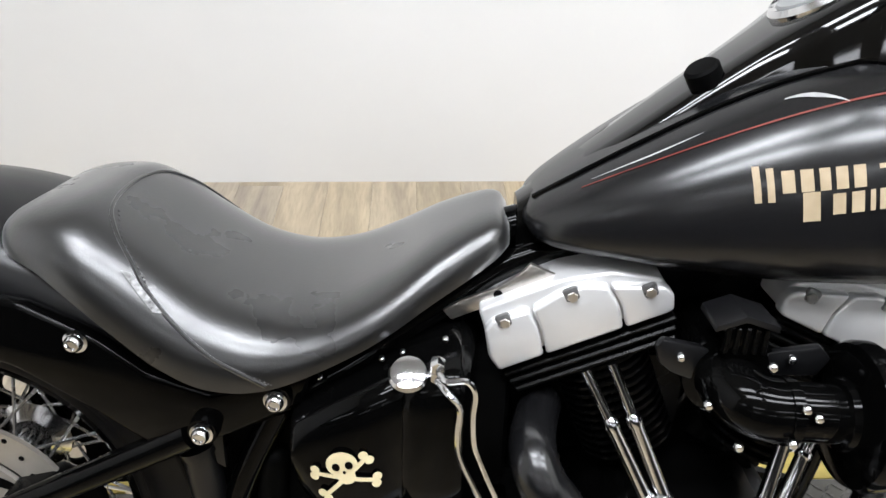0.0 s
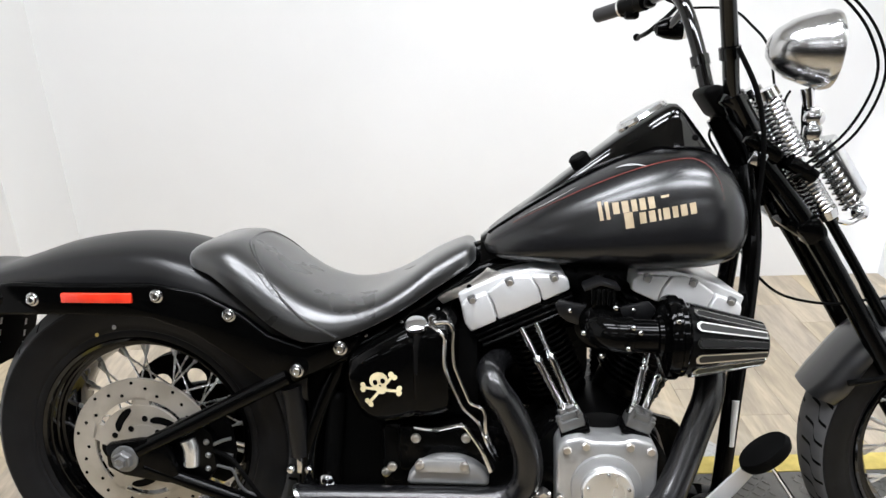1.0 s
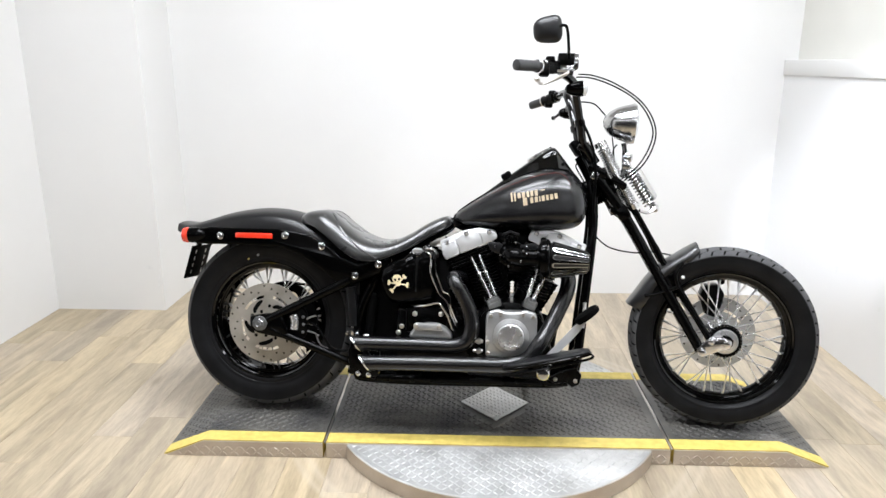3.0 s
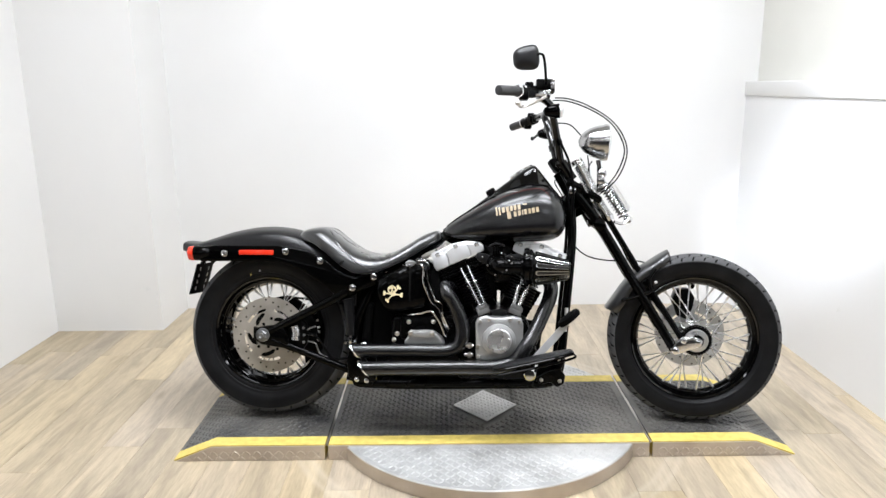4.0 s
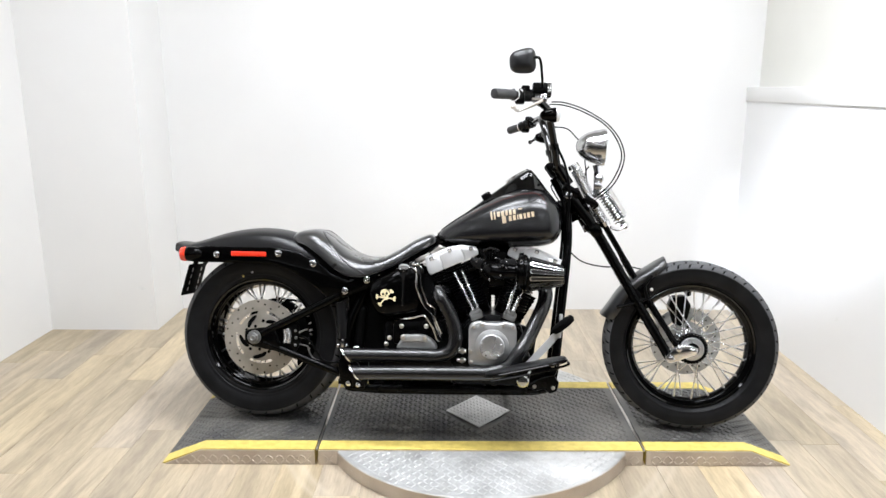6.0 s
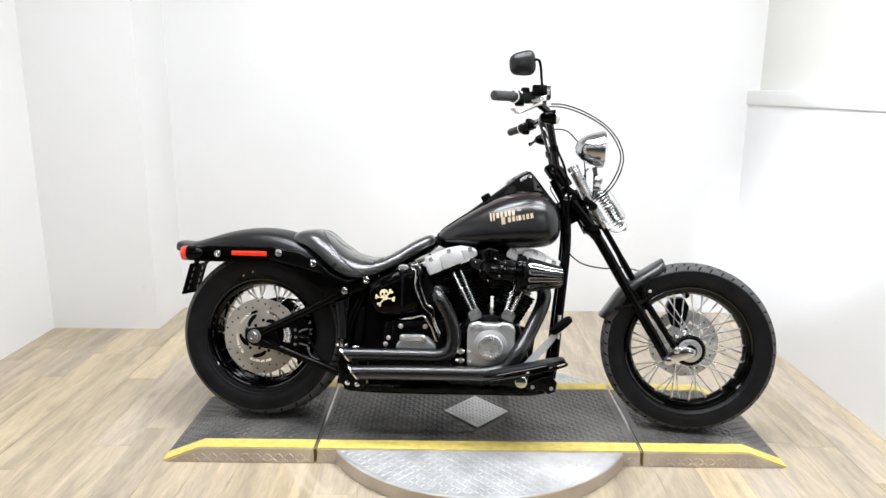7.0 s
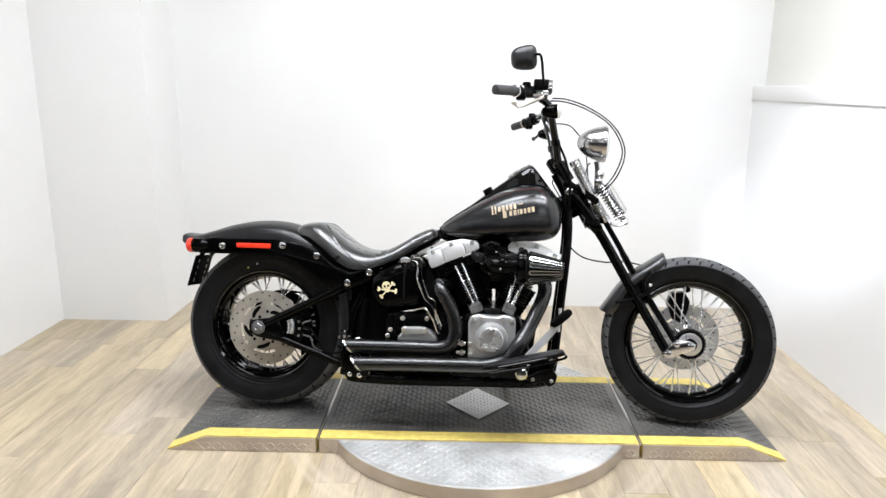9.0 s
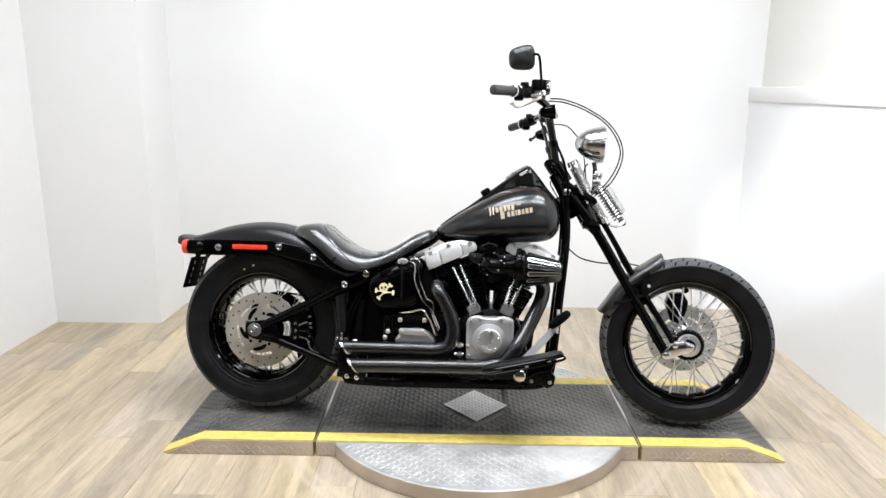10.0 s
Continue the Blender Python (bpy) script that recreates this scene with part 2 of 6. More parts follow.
def skin(bm, rings, closed=True, caps=True, loop=False):
    """Faces between rings of points; closed: each ring is a loop; loop: the last ring joins the first."""
    vs = [[bm.verts.new(p) for p in ring] for ring in rings]
    n = len(vs[0])
    pairs = list(zip(vs, vs[1:])) + ([(vs[-1], vs[0])] if loop else [])
    for a, b in pairs:
        for i in range(n if closed else n - 1):
            j = (i + 1) % n
            bm.faces.new((a[i], a[j], b[j], b[i]))
    if caps and closed and not loop:
        bm.faces.new(vs[0])
        bm.faces.new(vs[-1])
    return bm


def across(d):
    d = Vector(d).normalized()
    u = d.cross(Vector((0, 1, 0)) if abs(d.y) < 0.9 else Vector((1, 0, 0))).normalized()
    return d, u, d.cross(u)


def lathe(bm, profile, centre, axis, segs=32, loop=False):
    """Turns a profile of (radius, way along the axis) round the axis."""
    d, u, v = across(axis)
    c = Vector(centre)
    rings = [[c + d * a + (u * math.cos(t) + v * math.sin(t)) * r for t in (2 * math.pi * k / segs for k in range(segs))] for r, a in profile]
    return skin(bm, rings, True, not loop, loop)


def rod(bm, p, q, r0, r1=None, segs=12):
    p, q = Vector(p), Vector(q)
    return lathe(bm, [(r0, 0), (r0 if r1 is None else r1, (q - p).length)], p, q - p, segs)


def smooth_path(points, steps=6):
    pts = [Vector(p) for p in points]
    out = []
    for i in range(len(pts) - 1):
        p0, p1, p2, p3 = pts[max(i - 1, 0)], pts[i], pts[i + 1], pts[min(i + 2, len(pts) - 1)]
        for k in range(steps):
            t = k / steps
            out.append(0.5 * (2 * p1 + (p2 - p0) * t + (2 * p0 - 5 * p1 + 4 * p2 - p3) * t * t + (3 * p1 - p0 - 3 * p2 + p3) * t ** 3))
    return out + [pts[-1]]


def tube(bm, points, r, segs=10, steps=6, caps=True):
    """A round tube along a smooth path; r is a number or a function of the way from 0 to 1."""
    path = smooth_path(points, steps) if steps > 1 else [Vector(p) for p in points]
    d0 = (path[1] - path[0]).normalized()
    _, u, _ = across(d0)
    rings = []
    for i, p in enumerate(path):
        d = (path[min(i + 1, len(path) - 1)] - path[max(i - 1, 0)]).normalized()
        u = (u - d * u.dot(d)).normalized()
        v = d.cross(u)
        rad = r(i / (len(path) - 1)) if callable(r) else r
        rings.append([p + (u * math.cos(t) + v * math.sin(t)) * rad for t in (2 * math.pi * k / segs for k in range(segs))])
    return skin(bm, rings, True, caps)


def plate(bm, poly, y0, y1, bevel=0.0, segs=2):
    """A plate with the outline poly in x and z, from y0 to y1."""
    b = bmesh.new()
    skin(b, [[(x, y0, z) for x, z in poly], [(x, y1, z) for x, z in poly]])
    if bevel:
        bmesh.ops.recalc_face_normals(b, faces=b.faces)
        bmesh.ops.bevel(b, geom=list(b.edges), offset=bevel, segments=segs, profile=0.5, affect="EDGES", clamp_overlap=True)
    merge(bm, b)
    return bm


def merge(bm, b):
    me = bpy.data.meshes.new("tmp")
    b.to_mesh(me)
    b.free()
    bm.from_mesh(me)
    bpy.data.meshes.remove(me)


def box(bm, c, size, bevel=0.0, turn=None, segs=2):
    b = bmesh.new()
    bmesh.ops.create_cube(b, size=1)
    bmesh.ops.scale(b, vec=size, verts=b.verts)
    if bevel:
        bmesh.ops.bevel(b, geom=list(b.edges), offset=bevel, segments=segs, profile=0.5, affect="EDGES", clamp_overlap=True)
    m = Matrix.Translation(c)
    if turn is not None:
        m = m @ turn
    b.transform(m)
    merge(bm, b)
    return bm


def tilt(deg):
    """Turn in the x-z plane; positive lifts the +x end."""
    return Matrix.Rotation(radians(-deg), 4, "Y")


def bolt(bm, c, r, h, axis=(0, -1, 0), dome=True):
    prof = [(r, 0), (r, h * 0.4), (r * 0.92, h * 0.7), (r * 0.6, h * 0.95), (r * 0.2, h)] if dome else [(r, 0), (r, h * 0.85), (r * 0.85, h)]
    return lathe(bm, prof, c, axis, 14 if dome else 6)


def bolts(name, spots, r, h, material, parent, dome=True, label="", s=None):
    """Alike bolts that face right, each an object on one mesh, at (x, y, z) spots."""
    first = None
    for x, y, z in spots:
        m = (s or Matrix()) @ pose(x, y, z)
        if first is None:
            bm = bmesh.new()
            bolt(bm, (0, 0, 0), r, h, dome=dome)
            first = part(name, bm, material, parent, label, matrix=m)
        else:
            repeat(first, name, m, parent)


def fix(bm, s):
    """Moves a bmesh by a matrix, unless there is none."""
    if s is not None:
        bm.transform(s)
    return bm


# ---- room ----
def slab(name, x0, x1, y0, y1, z0, z1, material, label, category="wall"):
    bm = bmesh.new()
    box(bm, ((x0 + x1) / 2, (y0 + y1) / 2, (z0 + z1) / 2), (x1 - x0, y1 - y0, z1 - z0))
    return tagged(part(name, bm, material), label, category, kind="structure")


WEDGE_X, WEDGE_Y = -1.717, 0.876
slab("wall_back", WEDGE_X, ROOM_X1 + 0.2, ROOM_Y1, ROOM_Y1 + 0.12, 0, ROOM_H, WALL, "plain white painted back wall behind the motorcycle")
slab("wall_bump", ROOM_X0 - 0.12, WEDGE_X, WEDGE_Y, ROOM_Y1 + 0.12, 0, ROOM_H, WALL, "white boxed-out wall section in the corner")
slab("wall_left", ROOM_X0 - 0.12, ROOM_X0, ROOM_Y0, WEDGE_Y, 0, ROOM_H, WALL, "plain white painted side wall")
slab("wall_right", ROOM_X1, ROOM_X1 + 0.2, ROOM_Y0, ROOM_Y1, 0, 1.255, PANEL, "smooth white lower wall panel with a soft sheen")
slab("wall_right_upper", ROOM_X1 + 0.06, ROOM_X1 + 0.2, ROOM_Y0, ROOM_Y1, 1.335, ROOM_H, BEIGE, "pale beige painted upper wall above the panel")
# unseen hall walls, added and kept near black to darken the bike's reflections
slab("wall_hall_left", HALL_X0 - 0.12, HALL_X0, HALL_Y0, ROOM_Y0, 0, ROOM_H, HALL, "unseen near-black hall wall, added to darken reflections")
slab("wall_hall_right", HALL_X1, HALL_X1 + 0.12, HALL_Y0, ROOM_Y0, 0, ROOM_H, HALL, "unseen near-black hall wall, added to darken reflections")
slab("wall_hall_end", HALL_X0 - 0.12, HALL_X1 + 0.12, HALL_Y0 - 0.12, HALL_Y0, 0, ROOM_H, HALL, "unseen near-black hall end wall, added to darken reflections")
slab("wall_return_left", HALL_X0 - 0.12, ROOM_X0 - 0.12, ROOM_Y0, ROOM_Y0 + 0.12, 0, ROOM_H, HALL, "unseen near-black wall beside the bay, added to darken reflections")
slab("wall_return_right", ROOM_X1 + 0.2, HALL_X1 + 0.12, ROOM_Y0, ROOM_Y0 + 0.12, 0, ROOM_H, HALL, "unseen near-black wall beside the bay, added to darken reflections")
slab("ceiling", HALL_X0 - 0.12, HALL_X1 + 0.12, HALL_Y0 - 0.12, ROOM_Y1 + 0.12, ROOM_H, ROOM_H + 0.1, CEIL, "grey painted ceiling with long lights", "ceiling")
bm = bmesh.new()
box(bm, (ROOM_X1 + 0.093, (ROOM_Y0 + ROOM_Y1) / 2, 1.295), (0.21, ROOM_Y1 - ROOM_Y0, 0.08), 0.006)
tagged(part("trim", bm, WALL), "white painted cap ledge along the wall panel", "ledge", kind="structure")
slab("floor", HALL_X0 - 0.12, HALL_X1 + 0.12, HALL_Y0 - 0.12, ROOM_Y1 + 0.12, -0.12, -0.004, MATTE, "light oak vinyl plank floor", "floor")
for lx, ly in LAMPS + HALL_LAMPS:
    lamp = empty("ceiling_light", pose(lx, ly, ROOM_H))
    tagged(lamp, "white fluorescent ceiling light with a long diffuser", "ceiling light", "ceiling lights")
    bm = bmesh.new()
    box(bm, (0, 0, -0.025), (1.26, 0.34, 0.05), 0.004)
    part("housing", bm, CEIL, lamp)
    bm = bmesh.new()
    box(bm, (0, 0, -0.058), (1.2, 0.28, 0.016), 0.004)
    part("diffuser", bm, TUBE, lamp, "lit white diffuser")

# made-up can and mount round the added spot
spot_can = tagged(empty("ceiling_spotlight", pose(0.35, -2.6, ROOM_H)), "added spotlight standing in for the bright patch on the wall panel", "spotlight")
bm = bmesh.new()
aim = Vector((ROOM_X1, 0.15, 0.98)) - Vector((0.35, -2.6, ROOM_H - 0.12))
lathe(bm, [(0.035, -0.10), (0.045, -0.08), (0.048, -0.01), (0.044, -0.012), (0.036, -0.06)], (0, 0, -0.12), aim, 24)
part("lamp_can", bm, CEIL, spot_can)
bm = bmesh.new()
lathe(bm, [(0.05, 0), (0.05, -0.015), (0.012, -0.02), (0.010, -0.08)], (0, 0, 0), (0, 0, 1), 20)
part("ceiling_mount", bm, CEIL, spot_can)

# scuffs on the painted walls
for (x, y, z), face, size, turn in (((-1.736, WEDGE_Y - 0.0006, 0.168), "y", (0.012, 0.050), 8), ((-1.785, WEDGE_Y - 0.0006, 0.244), "y", (0.060, 0.012), 12),
                                    ((ROOM_X1 - 0.0006, 0.474, 0.40), "x", (0.035, 0.014), -25), ((ROOM_X1 - 0.0006, 0.107, 0.335), "x", (0.040, 0.010), 30)):
    bm = bmesh.new()
    n = 14
    bm.faces.new([bm.verts.new((0.7 * size[0] * math.cos(2 * math.pi * k / n) * (0.7 + 0.3 * math.sin(5.0 * k)), 0, size[1] * math.sin(2 * math.pi * k / n))) for k in range(n)])
    bm.transform(pose(x, y, z, 0, 0, 90 if face == "x" else 0) @ Matrix.Rotation(radians(turn), 4, "Y"))
    wall = bpy.data.objects["wall_bump" if face == "y" else "wall_right"]
    part("scuff_mark", bm, SCUFF, wall, "faint grey scuff", matrix=wall.matrix_world.inverted())


# ---- tread-plate turntable ----
TOP, EDGE_F, EDGE_B = 0.058, -0.55, 0.05
SEAM_L, SEAM_R, END_L, END_R, RAMP_L, RAMP_R = -0.565, 0.617, -1.127, 1.148, -0.985, 1.0
CX, CY, CR, DISC_TOP = 0.03, -0.25, 0.6, 0.054


def deck_z(x):
    """The deck's height along its length: flat, with a short ramp at each end."""
    if x < RAMP_L:
        return max(0.002, TOP * (x - END_L) / (RAMP_L - END_L))
    if x > RAMP_R:
        return max(0.002, TOP * (END_R - x) / (END_R - RAMP_R))
    return TOP


def deck_strip(bm, x0, x1, y0, y1, thick=None):
    xs = [x0] + [x for x in (RAMP_L, RAMP_R) if x0 < x < x1] + [x1]
    rings = [[(x, y0, 0.0 if thick is None else deck_z(x) - thick), (x, y1, 0.0 if thick is None else deck_z(x) - thick), (x, y1, deck_z(x)), (x, y0, deck_z(x))] for x in xs]
    return skin(bm, rings)


def lug_mesh(name, spots, size, material, parent, label=""):
    """Raised lozenge lugs of tread plate: one low ridge each, in alternating slants."""
    verts, faces = [], []
    l, w, h = size
    for place, ex, ey, ez, turn in spots:
        a = math.cos(turn) * ex + math.sin(turn) * ey
        b = -math.sin(turn) * ex + math.cos(turn) * ey
        k = len(verts)
        verts += [place - a * l, place - b * w, place + a * l, place + b * w, place - a * l * 0.5 + ez * h, place + a * l * 0.5 + ez * h]
        faces += [(k, k + 1, k + 4), (k + 1, k + 5, k + 4), (k + 1, k + 2, k + 5), (k + 2, k + 3, k + 5), (k + 3, k + 4, k + 5), (k + 3, k, k + 4)]
    me = bpy.data.meshes.new(name)
    me.from_pydata([tuple(v) for v in verts], [], faces)
    me.materials.append(material)
    ob = new(name, me)
    ob.parent = parent
    return tagged(ob, label, kind="stuff")


def tread(test, pitch, surface):
    """Places for lugs where test(u, v) holds; surface gives place and axes."""
    spots = []
    for i in range(-75, 76):
        for j in range(-75, 76):
            u, v = i * pitch, j * pitch
            if test(u, v):
                spots.append((*surface(u, v), radians(45 if (i + j) % 2 else -45)))
    return spots


turntable = tagged(empty("motorcycle_turntable", pose(0, 0, 0)), "black tread-plate display platform with yellow edges and round base", "platform")
ex, ey, ez = Vector((1, 0, 0)), Vector((0, 1, 0)), Vector((0, 0, 1))
FLAT = lambda u, v: (Vector((u + CX, v + CY, deck_z(u + CX))), ex, ey, ez)
STRIPE = 0.066
bounds = [(END_L, SEAM_L - 0.0065), (SEAM_L + 0.0065, SEAM_R - 0.0065), (SEAM_R + 0.0065, END_R)]
for x0, x1 in bounds:
    bm = bmesh.new()
    deck_strip(bm, x0, x1, EDGE_F + STRIPE, EDGE_B - STRIPE)
    section = part("deck_section", bm, DECK, turntable, "worn black tread plate")
    for y0, y1 in ((EDGE_F, EDGE_F + STRIPE - 0.0005), (EDGE_B - STRIPE + 0.0005, EDGE_B)):
        bm = bmesh.new()
        deck_strip(bm, x0, x1, y0 + 0.003, y1 - 0.0)
        part("edge_stripe", bm, YELLOW, section, "scuffed yellow painted edge")
    bm = bmesh.new()
    poly = [(x, deck_z(x) - 0.003) for x in ([x0] + [x for x in (RAMP_L, RAMP_R) if x0 < x < x1] + [x1])]
    plate(bm, [(max(x0, END_L + 0.01) if x0 == END_L else x0, 0.0)] + [p for p in poly if p[1] > 0.001] + [(min(x1, END_R - 0.01) if x1 == END_R else x1, 0.0)], EDGE_F - 0.004, EDGE_F + 0.0025)
    skirt = part("skirt", bm, SKIRT, section, "bare metal tread-plate skirt")
    on = lambda u, v: x0 + 0.02 < u + CX < x1 - 0.02 and EDGE_F + STRIPE + 0.006 < v + CY < EDGE_B - STRIPE - 0.006 and abs(u) / 0.13 + abs(v + 0.005) / 0.145 > 1.12
    lug_mesh("tread_lug", tread(on, 0.0195, FLAT), (0.0122, 0.0038, 0.0026), DECK, section)
    front = lambda u, v: x0 + 0.015 < u + CX < x1 - 0.015 and 0.008 < v + 0.03 < deck_z(u + CX) - 0.010
    lug_mesh("skirt_lug", tread(front, 0.020, lambda u, v: (Vector((u + CX, EDGE_F - 0.004, v + 0.03)), ex, ez, -ey)), (0.0128, 0.0036, 0.0022), SKIRT, section)
for xs in (SEAM_L, SEAM_R):
    bm = bmesh.new()
    box(bm, (xs, (EDGE_F + EDGE_B) / 2, TOP - 0.004), (0.006, EDGE_B - EDGE_F - 0.01, 0.006), 0.001)
    part("hinge_strip", bm, STEEL, turntable, "thin bright hinge strip")
bm = bmesh.new()
plate(bm, [(CX - 0.129, -0.145 * 0), (CX, 0.142), (CX + 0.129, 0), (CX, -0.142)], 0, 0.003, 0.0008, 1)
bm.transform(pose(0, CY + 0.005, TOP + 0.0035, 90, 0, 0))
part("diamond_inlay", bm, PLATE, turntable, "bare metal diamond-shaped tread-plate inlay")
inlay = lambda u, v: abs(u) / 0.118 + abs(v) / 0.13 < 1
lug_mesh("inlay_lug", tread(inlay, 0.0135, lambda u, v: (Vector((u + CX, v + CY + 0.005, TOP + 0.0035)), ex, ey, ez)), (0.0095, 0.0040, 0.0048), PLATE, turntable)
bm = bmesh.new()
lathe(bm, [(CR, 0), (CR, DISC_TOP - 0.003), (CR - 0.003, DISC_TOP)], (CX, CY, 0), (0, 0, 1), 128)
disc = part("round_base", bm, PLATE, turntable, "round bare metal tread-plate base")
outside = lambda u, v: u * u + v * v < (CR - 0.014) ** 2 and not (EDGE_F - 0.012 < v + CY < EDGE_B + 0.012)
lug_mesh("base_lug", tread(outside, 0.0195, lambda u, v: (Vector((u + CX, v + CY, DISC_TOP)), ex, ey, ez)), (0.0122, 0.0034, 0.0017), PLATE, disc)


def rim_place(u, v):
    a = u / CR
    n = Vector((math.sin(a), -math.cos(a), 0))
    return Vector((CX, CY, v + 0.028)) + n * CR, Vector((math.cos(a), math.sin(a), 0)), ez, n


rim_test = lambda u, v: abs(u) < 0.6 and 0.008 < v + 0.028 < DISC_TOP - 0.006
lug_mesh("rim_lug", tread(rim_test, 0.020, rim_place), (0.0128, 0.0036, 0.0022), PLATE, disc)
bm = bmesh.new()
lathe(bm, [(CR + 0.002, 0.001), (CR + 0.0025, DISC_TOP - 0.004), (CR - 0.002, DISC_TOP - 0.004), (CR - 0.002, 0.001)], (CX, CY, 0), (0, 0, 1), 128, True)
part("base_rim", bm, SKIRT, disc, "tan-grey metal rim band")



# ---- motorcycle: x ahead, y to its left, z up from the wheels' contact line ----
bike = tagged(empty("motorcycle", pose(0.004, -0.312, 0.063, -11.8, 0, -4.2)), "satin black cruiser motorcycle with springer fork, leaning on its stand", "motorcycle")
REAR, FRONT = Vector((-0.82, 0, 0.32)), Vector((0.82, 0, 0.317))
STEER_AT, STEER_DIR = Vector((0.36, 0, 0.87)), Vector((-0.551, 0, 0.834))
STEER = Matrix.Translation(STEER_AT) @ Matrix.Rotation(radians(-6.0), 4, STEER_DIR) @ Matrix.Translation(-STEER_AT)


def tyre_side(outer, half, bead, bead_half):
    """Half of a tyre's section, from the bead to the crown: (radius, way out from the middle)."""
    h = outer - bead
    return [(bead - 0.006, bead_half - 0.004), (bead + 0.004, bead_half + 0.006), (bead + h * 0.12, half * 0.86), (bead + h * 0.15, half * 0.90), (bead + h * 0.18, half * 0.89), (bead + h * 0.25, half * 0.94), (bead + h * 0.48, half),
            (bead + h * 0.66, half * 0.985), (bead + h * 0.69, half * 0.995), (bead + h * 0.72, half * 0.955), (bead + h * 0.80, half * 0.88), (bead + h * 0.90, half * 0.70), (outer - h * 0.035, half * 0.42), (outer, half * 0.14)]


def wheel(name, c, outer, half, bead, bead_half, bed, s, spoke_r, hub_flange, label):
    """A laced wheel: rim with tyre, hub and forty spokes."""
    bm = bmesh.new()
    prof = [(bead, -bead_half), (bead - 0.004, -bead_half - 0.004), (bead - 0.010, -bead_half), (bead - 0.012, -bead_half + 0.008), (bead - 0.017, -bead_half + 0.0085), (bead - 0.018, -bead_half * 0.74), (bead - 0.0215, -bead_half * 0.72), (bead - 0.022, -bead_half * 0.62), (bed + 0.006, -bead_half * 0.60), (bed + 0.004, -bead_half * 0.45),
            (bed, -bead_half * 0.30), (bed - 0.003, 0), (bed, bead_half * 0.30), (bed + 0.004, bead_half * 0.45), (bed + 0.006, bead_half * 0.60), (bead - 0.022, bead_half * 0.62), (bead - 0.0215, bead_half * 0.72), (bead - 0.018, bead_half * 0.74), (bead - 0.017, bead_half - 0.0085), (bead - 0.012, bead_half - 0.008), (bead - 0.010, bead_half), (bead - 0.004, bead_half + 0.004),
            (bead, bead_half), (bead - 0.004, bead_half * 0.5), (bead - 0.004, -bead_half * 0.5)]
    lathe(bm, prof, c, (0, 1, 0), 96, True)
    rim = part(name, fix(bm, s), RIM, bike, label)
    h = outer - bead
    bm = bmesh.new()
    side = tyre_side(outer, half, bead, bead_half)
    prof = [(r, -a) for r, a in side] + [(r, a) for r, a in reversed(side)]
    lathe(bm, prof, c, (0, 1, 0), 120, True)
    tyre = part("tyre", fix(bm, s), RUBBER, rim, "black rubber tyre", sharp=1.2)
    band = [(r + 0.0005, a * 1.003) for r, a in side[-5:]]
    band = [(r, -a) for r, a in band] + [(r, a) for r, a in reversed(band)]
    bm = bmesh.new()
    lathe(bm, band + [(r - 0.004, a) for r, a in reversed(band)], c, (0, 1, 0), 120, True)
    part("tread_band", fix(bm, s), TREAD, tyre, "dusty dark grey tread", sharp=1.2)
    bm = bmesh.new()
    hf, hr = hub_flange
    lathe(bm, [(0.018, -hf - 0.03), (0.03, -hf - 0.012), (hr, -hf - 0.006), (hr, -hf), (0.03, -hf + 0.008), (0.03, hf - 0.008), (hr, hf), (hr, hf + 0.006), (0.03, hf + 0.012), (0.018, hf + 0.03)], c, (0, 1, 0), 32)
    part("hub", fix(bm, s), CHROME, rim, "polished hub")
    first = None
    for k in range(40):
        sign = -1 if k % 2 else 1
        lead = radians(26 if (k // 2) % 2 else -26)
        ang = 2 * math.pi * (k + 0.5) / 40
        m = (s or Matrix()) @ Matrix.Translation(c) @ Matrix.Rotation(ang, 4, "Y") @ Matrix.Diagonal((1, sign, 1 if lead > 0 else -1, 1))
        if first is None:
            bm = bmesh.new()
            p = Vector((hr * math.cos(-0.62), hf + 0.002, hr * math.sin(-0.62)))
            q = Vector((bed, 0.012, 0.0))
            rod(bm, p, q, spoke_r, segs=6)
            rod(bm, q - (q - p).normalized() * 0.022, q, spoke_r * 1.8, segs=6)
            first = part("spoke", bm, SPOKE, rim, matrix=m)
        else:
            repeat(first, "spoke", m, rim)
    return rim, tyre


def tread_grooves(tyre, c, outer, half, bead, s, count, width):
    """Slanted grooves round the tread's shoulders, each a narrow dark strip."""
    side = sorted((a / half, r) for r, a in tyre_side(outer, half, bead, 0.04)[-6:])
    bm = bmesh.new()
    for k in range(count):
        for sign in (-1, 1):
            a0 = 2 * math.pi * (k + (0.5 if sign > 0 else 0)) / count
            line = [(0.17, 0.0), (0.36, 0.02), (0.54, 0.05), (0.62, 0.10), (0.66, 0.30), (0.70, 0.52), (0.745, 0.74), (0.80, 0.80), (0.87, 0.84), (0.935, 0.90)]
            ring = []
            for f, da in line:
                (f0, r0), (f1, r1) = next(((p, q) for p, q in zip(side, side[1:]) if p[0] <= f <= q[0]), (side[-2], side[-1]))
                r = r0 + (r1 - r0) * (f - f0) / (f1 - f0) + 0.0009
                ang = a0 + da * 2 * math.pi / count
                t = width / outer * (0.55 if 0.64 < f < 0.74 else 1.0)
                ring.append([c + Vector((math.cos(ang + d) * r, sign * half * f * 1.008, math.sin(ang + d) * r)) for d in (-t, t)])
            skin(bm, ring, closed=False, caps=False)
    tagged(part("tread_groove", fix(bm, s), MATTE, tyre, "dark zigzag tread grooves"), kind="stuff")


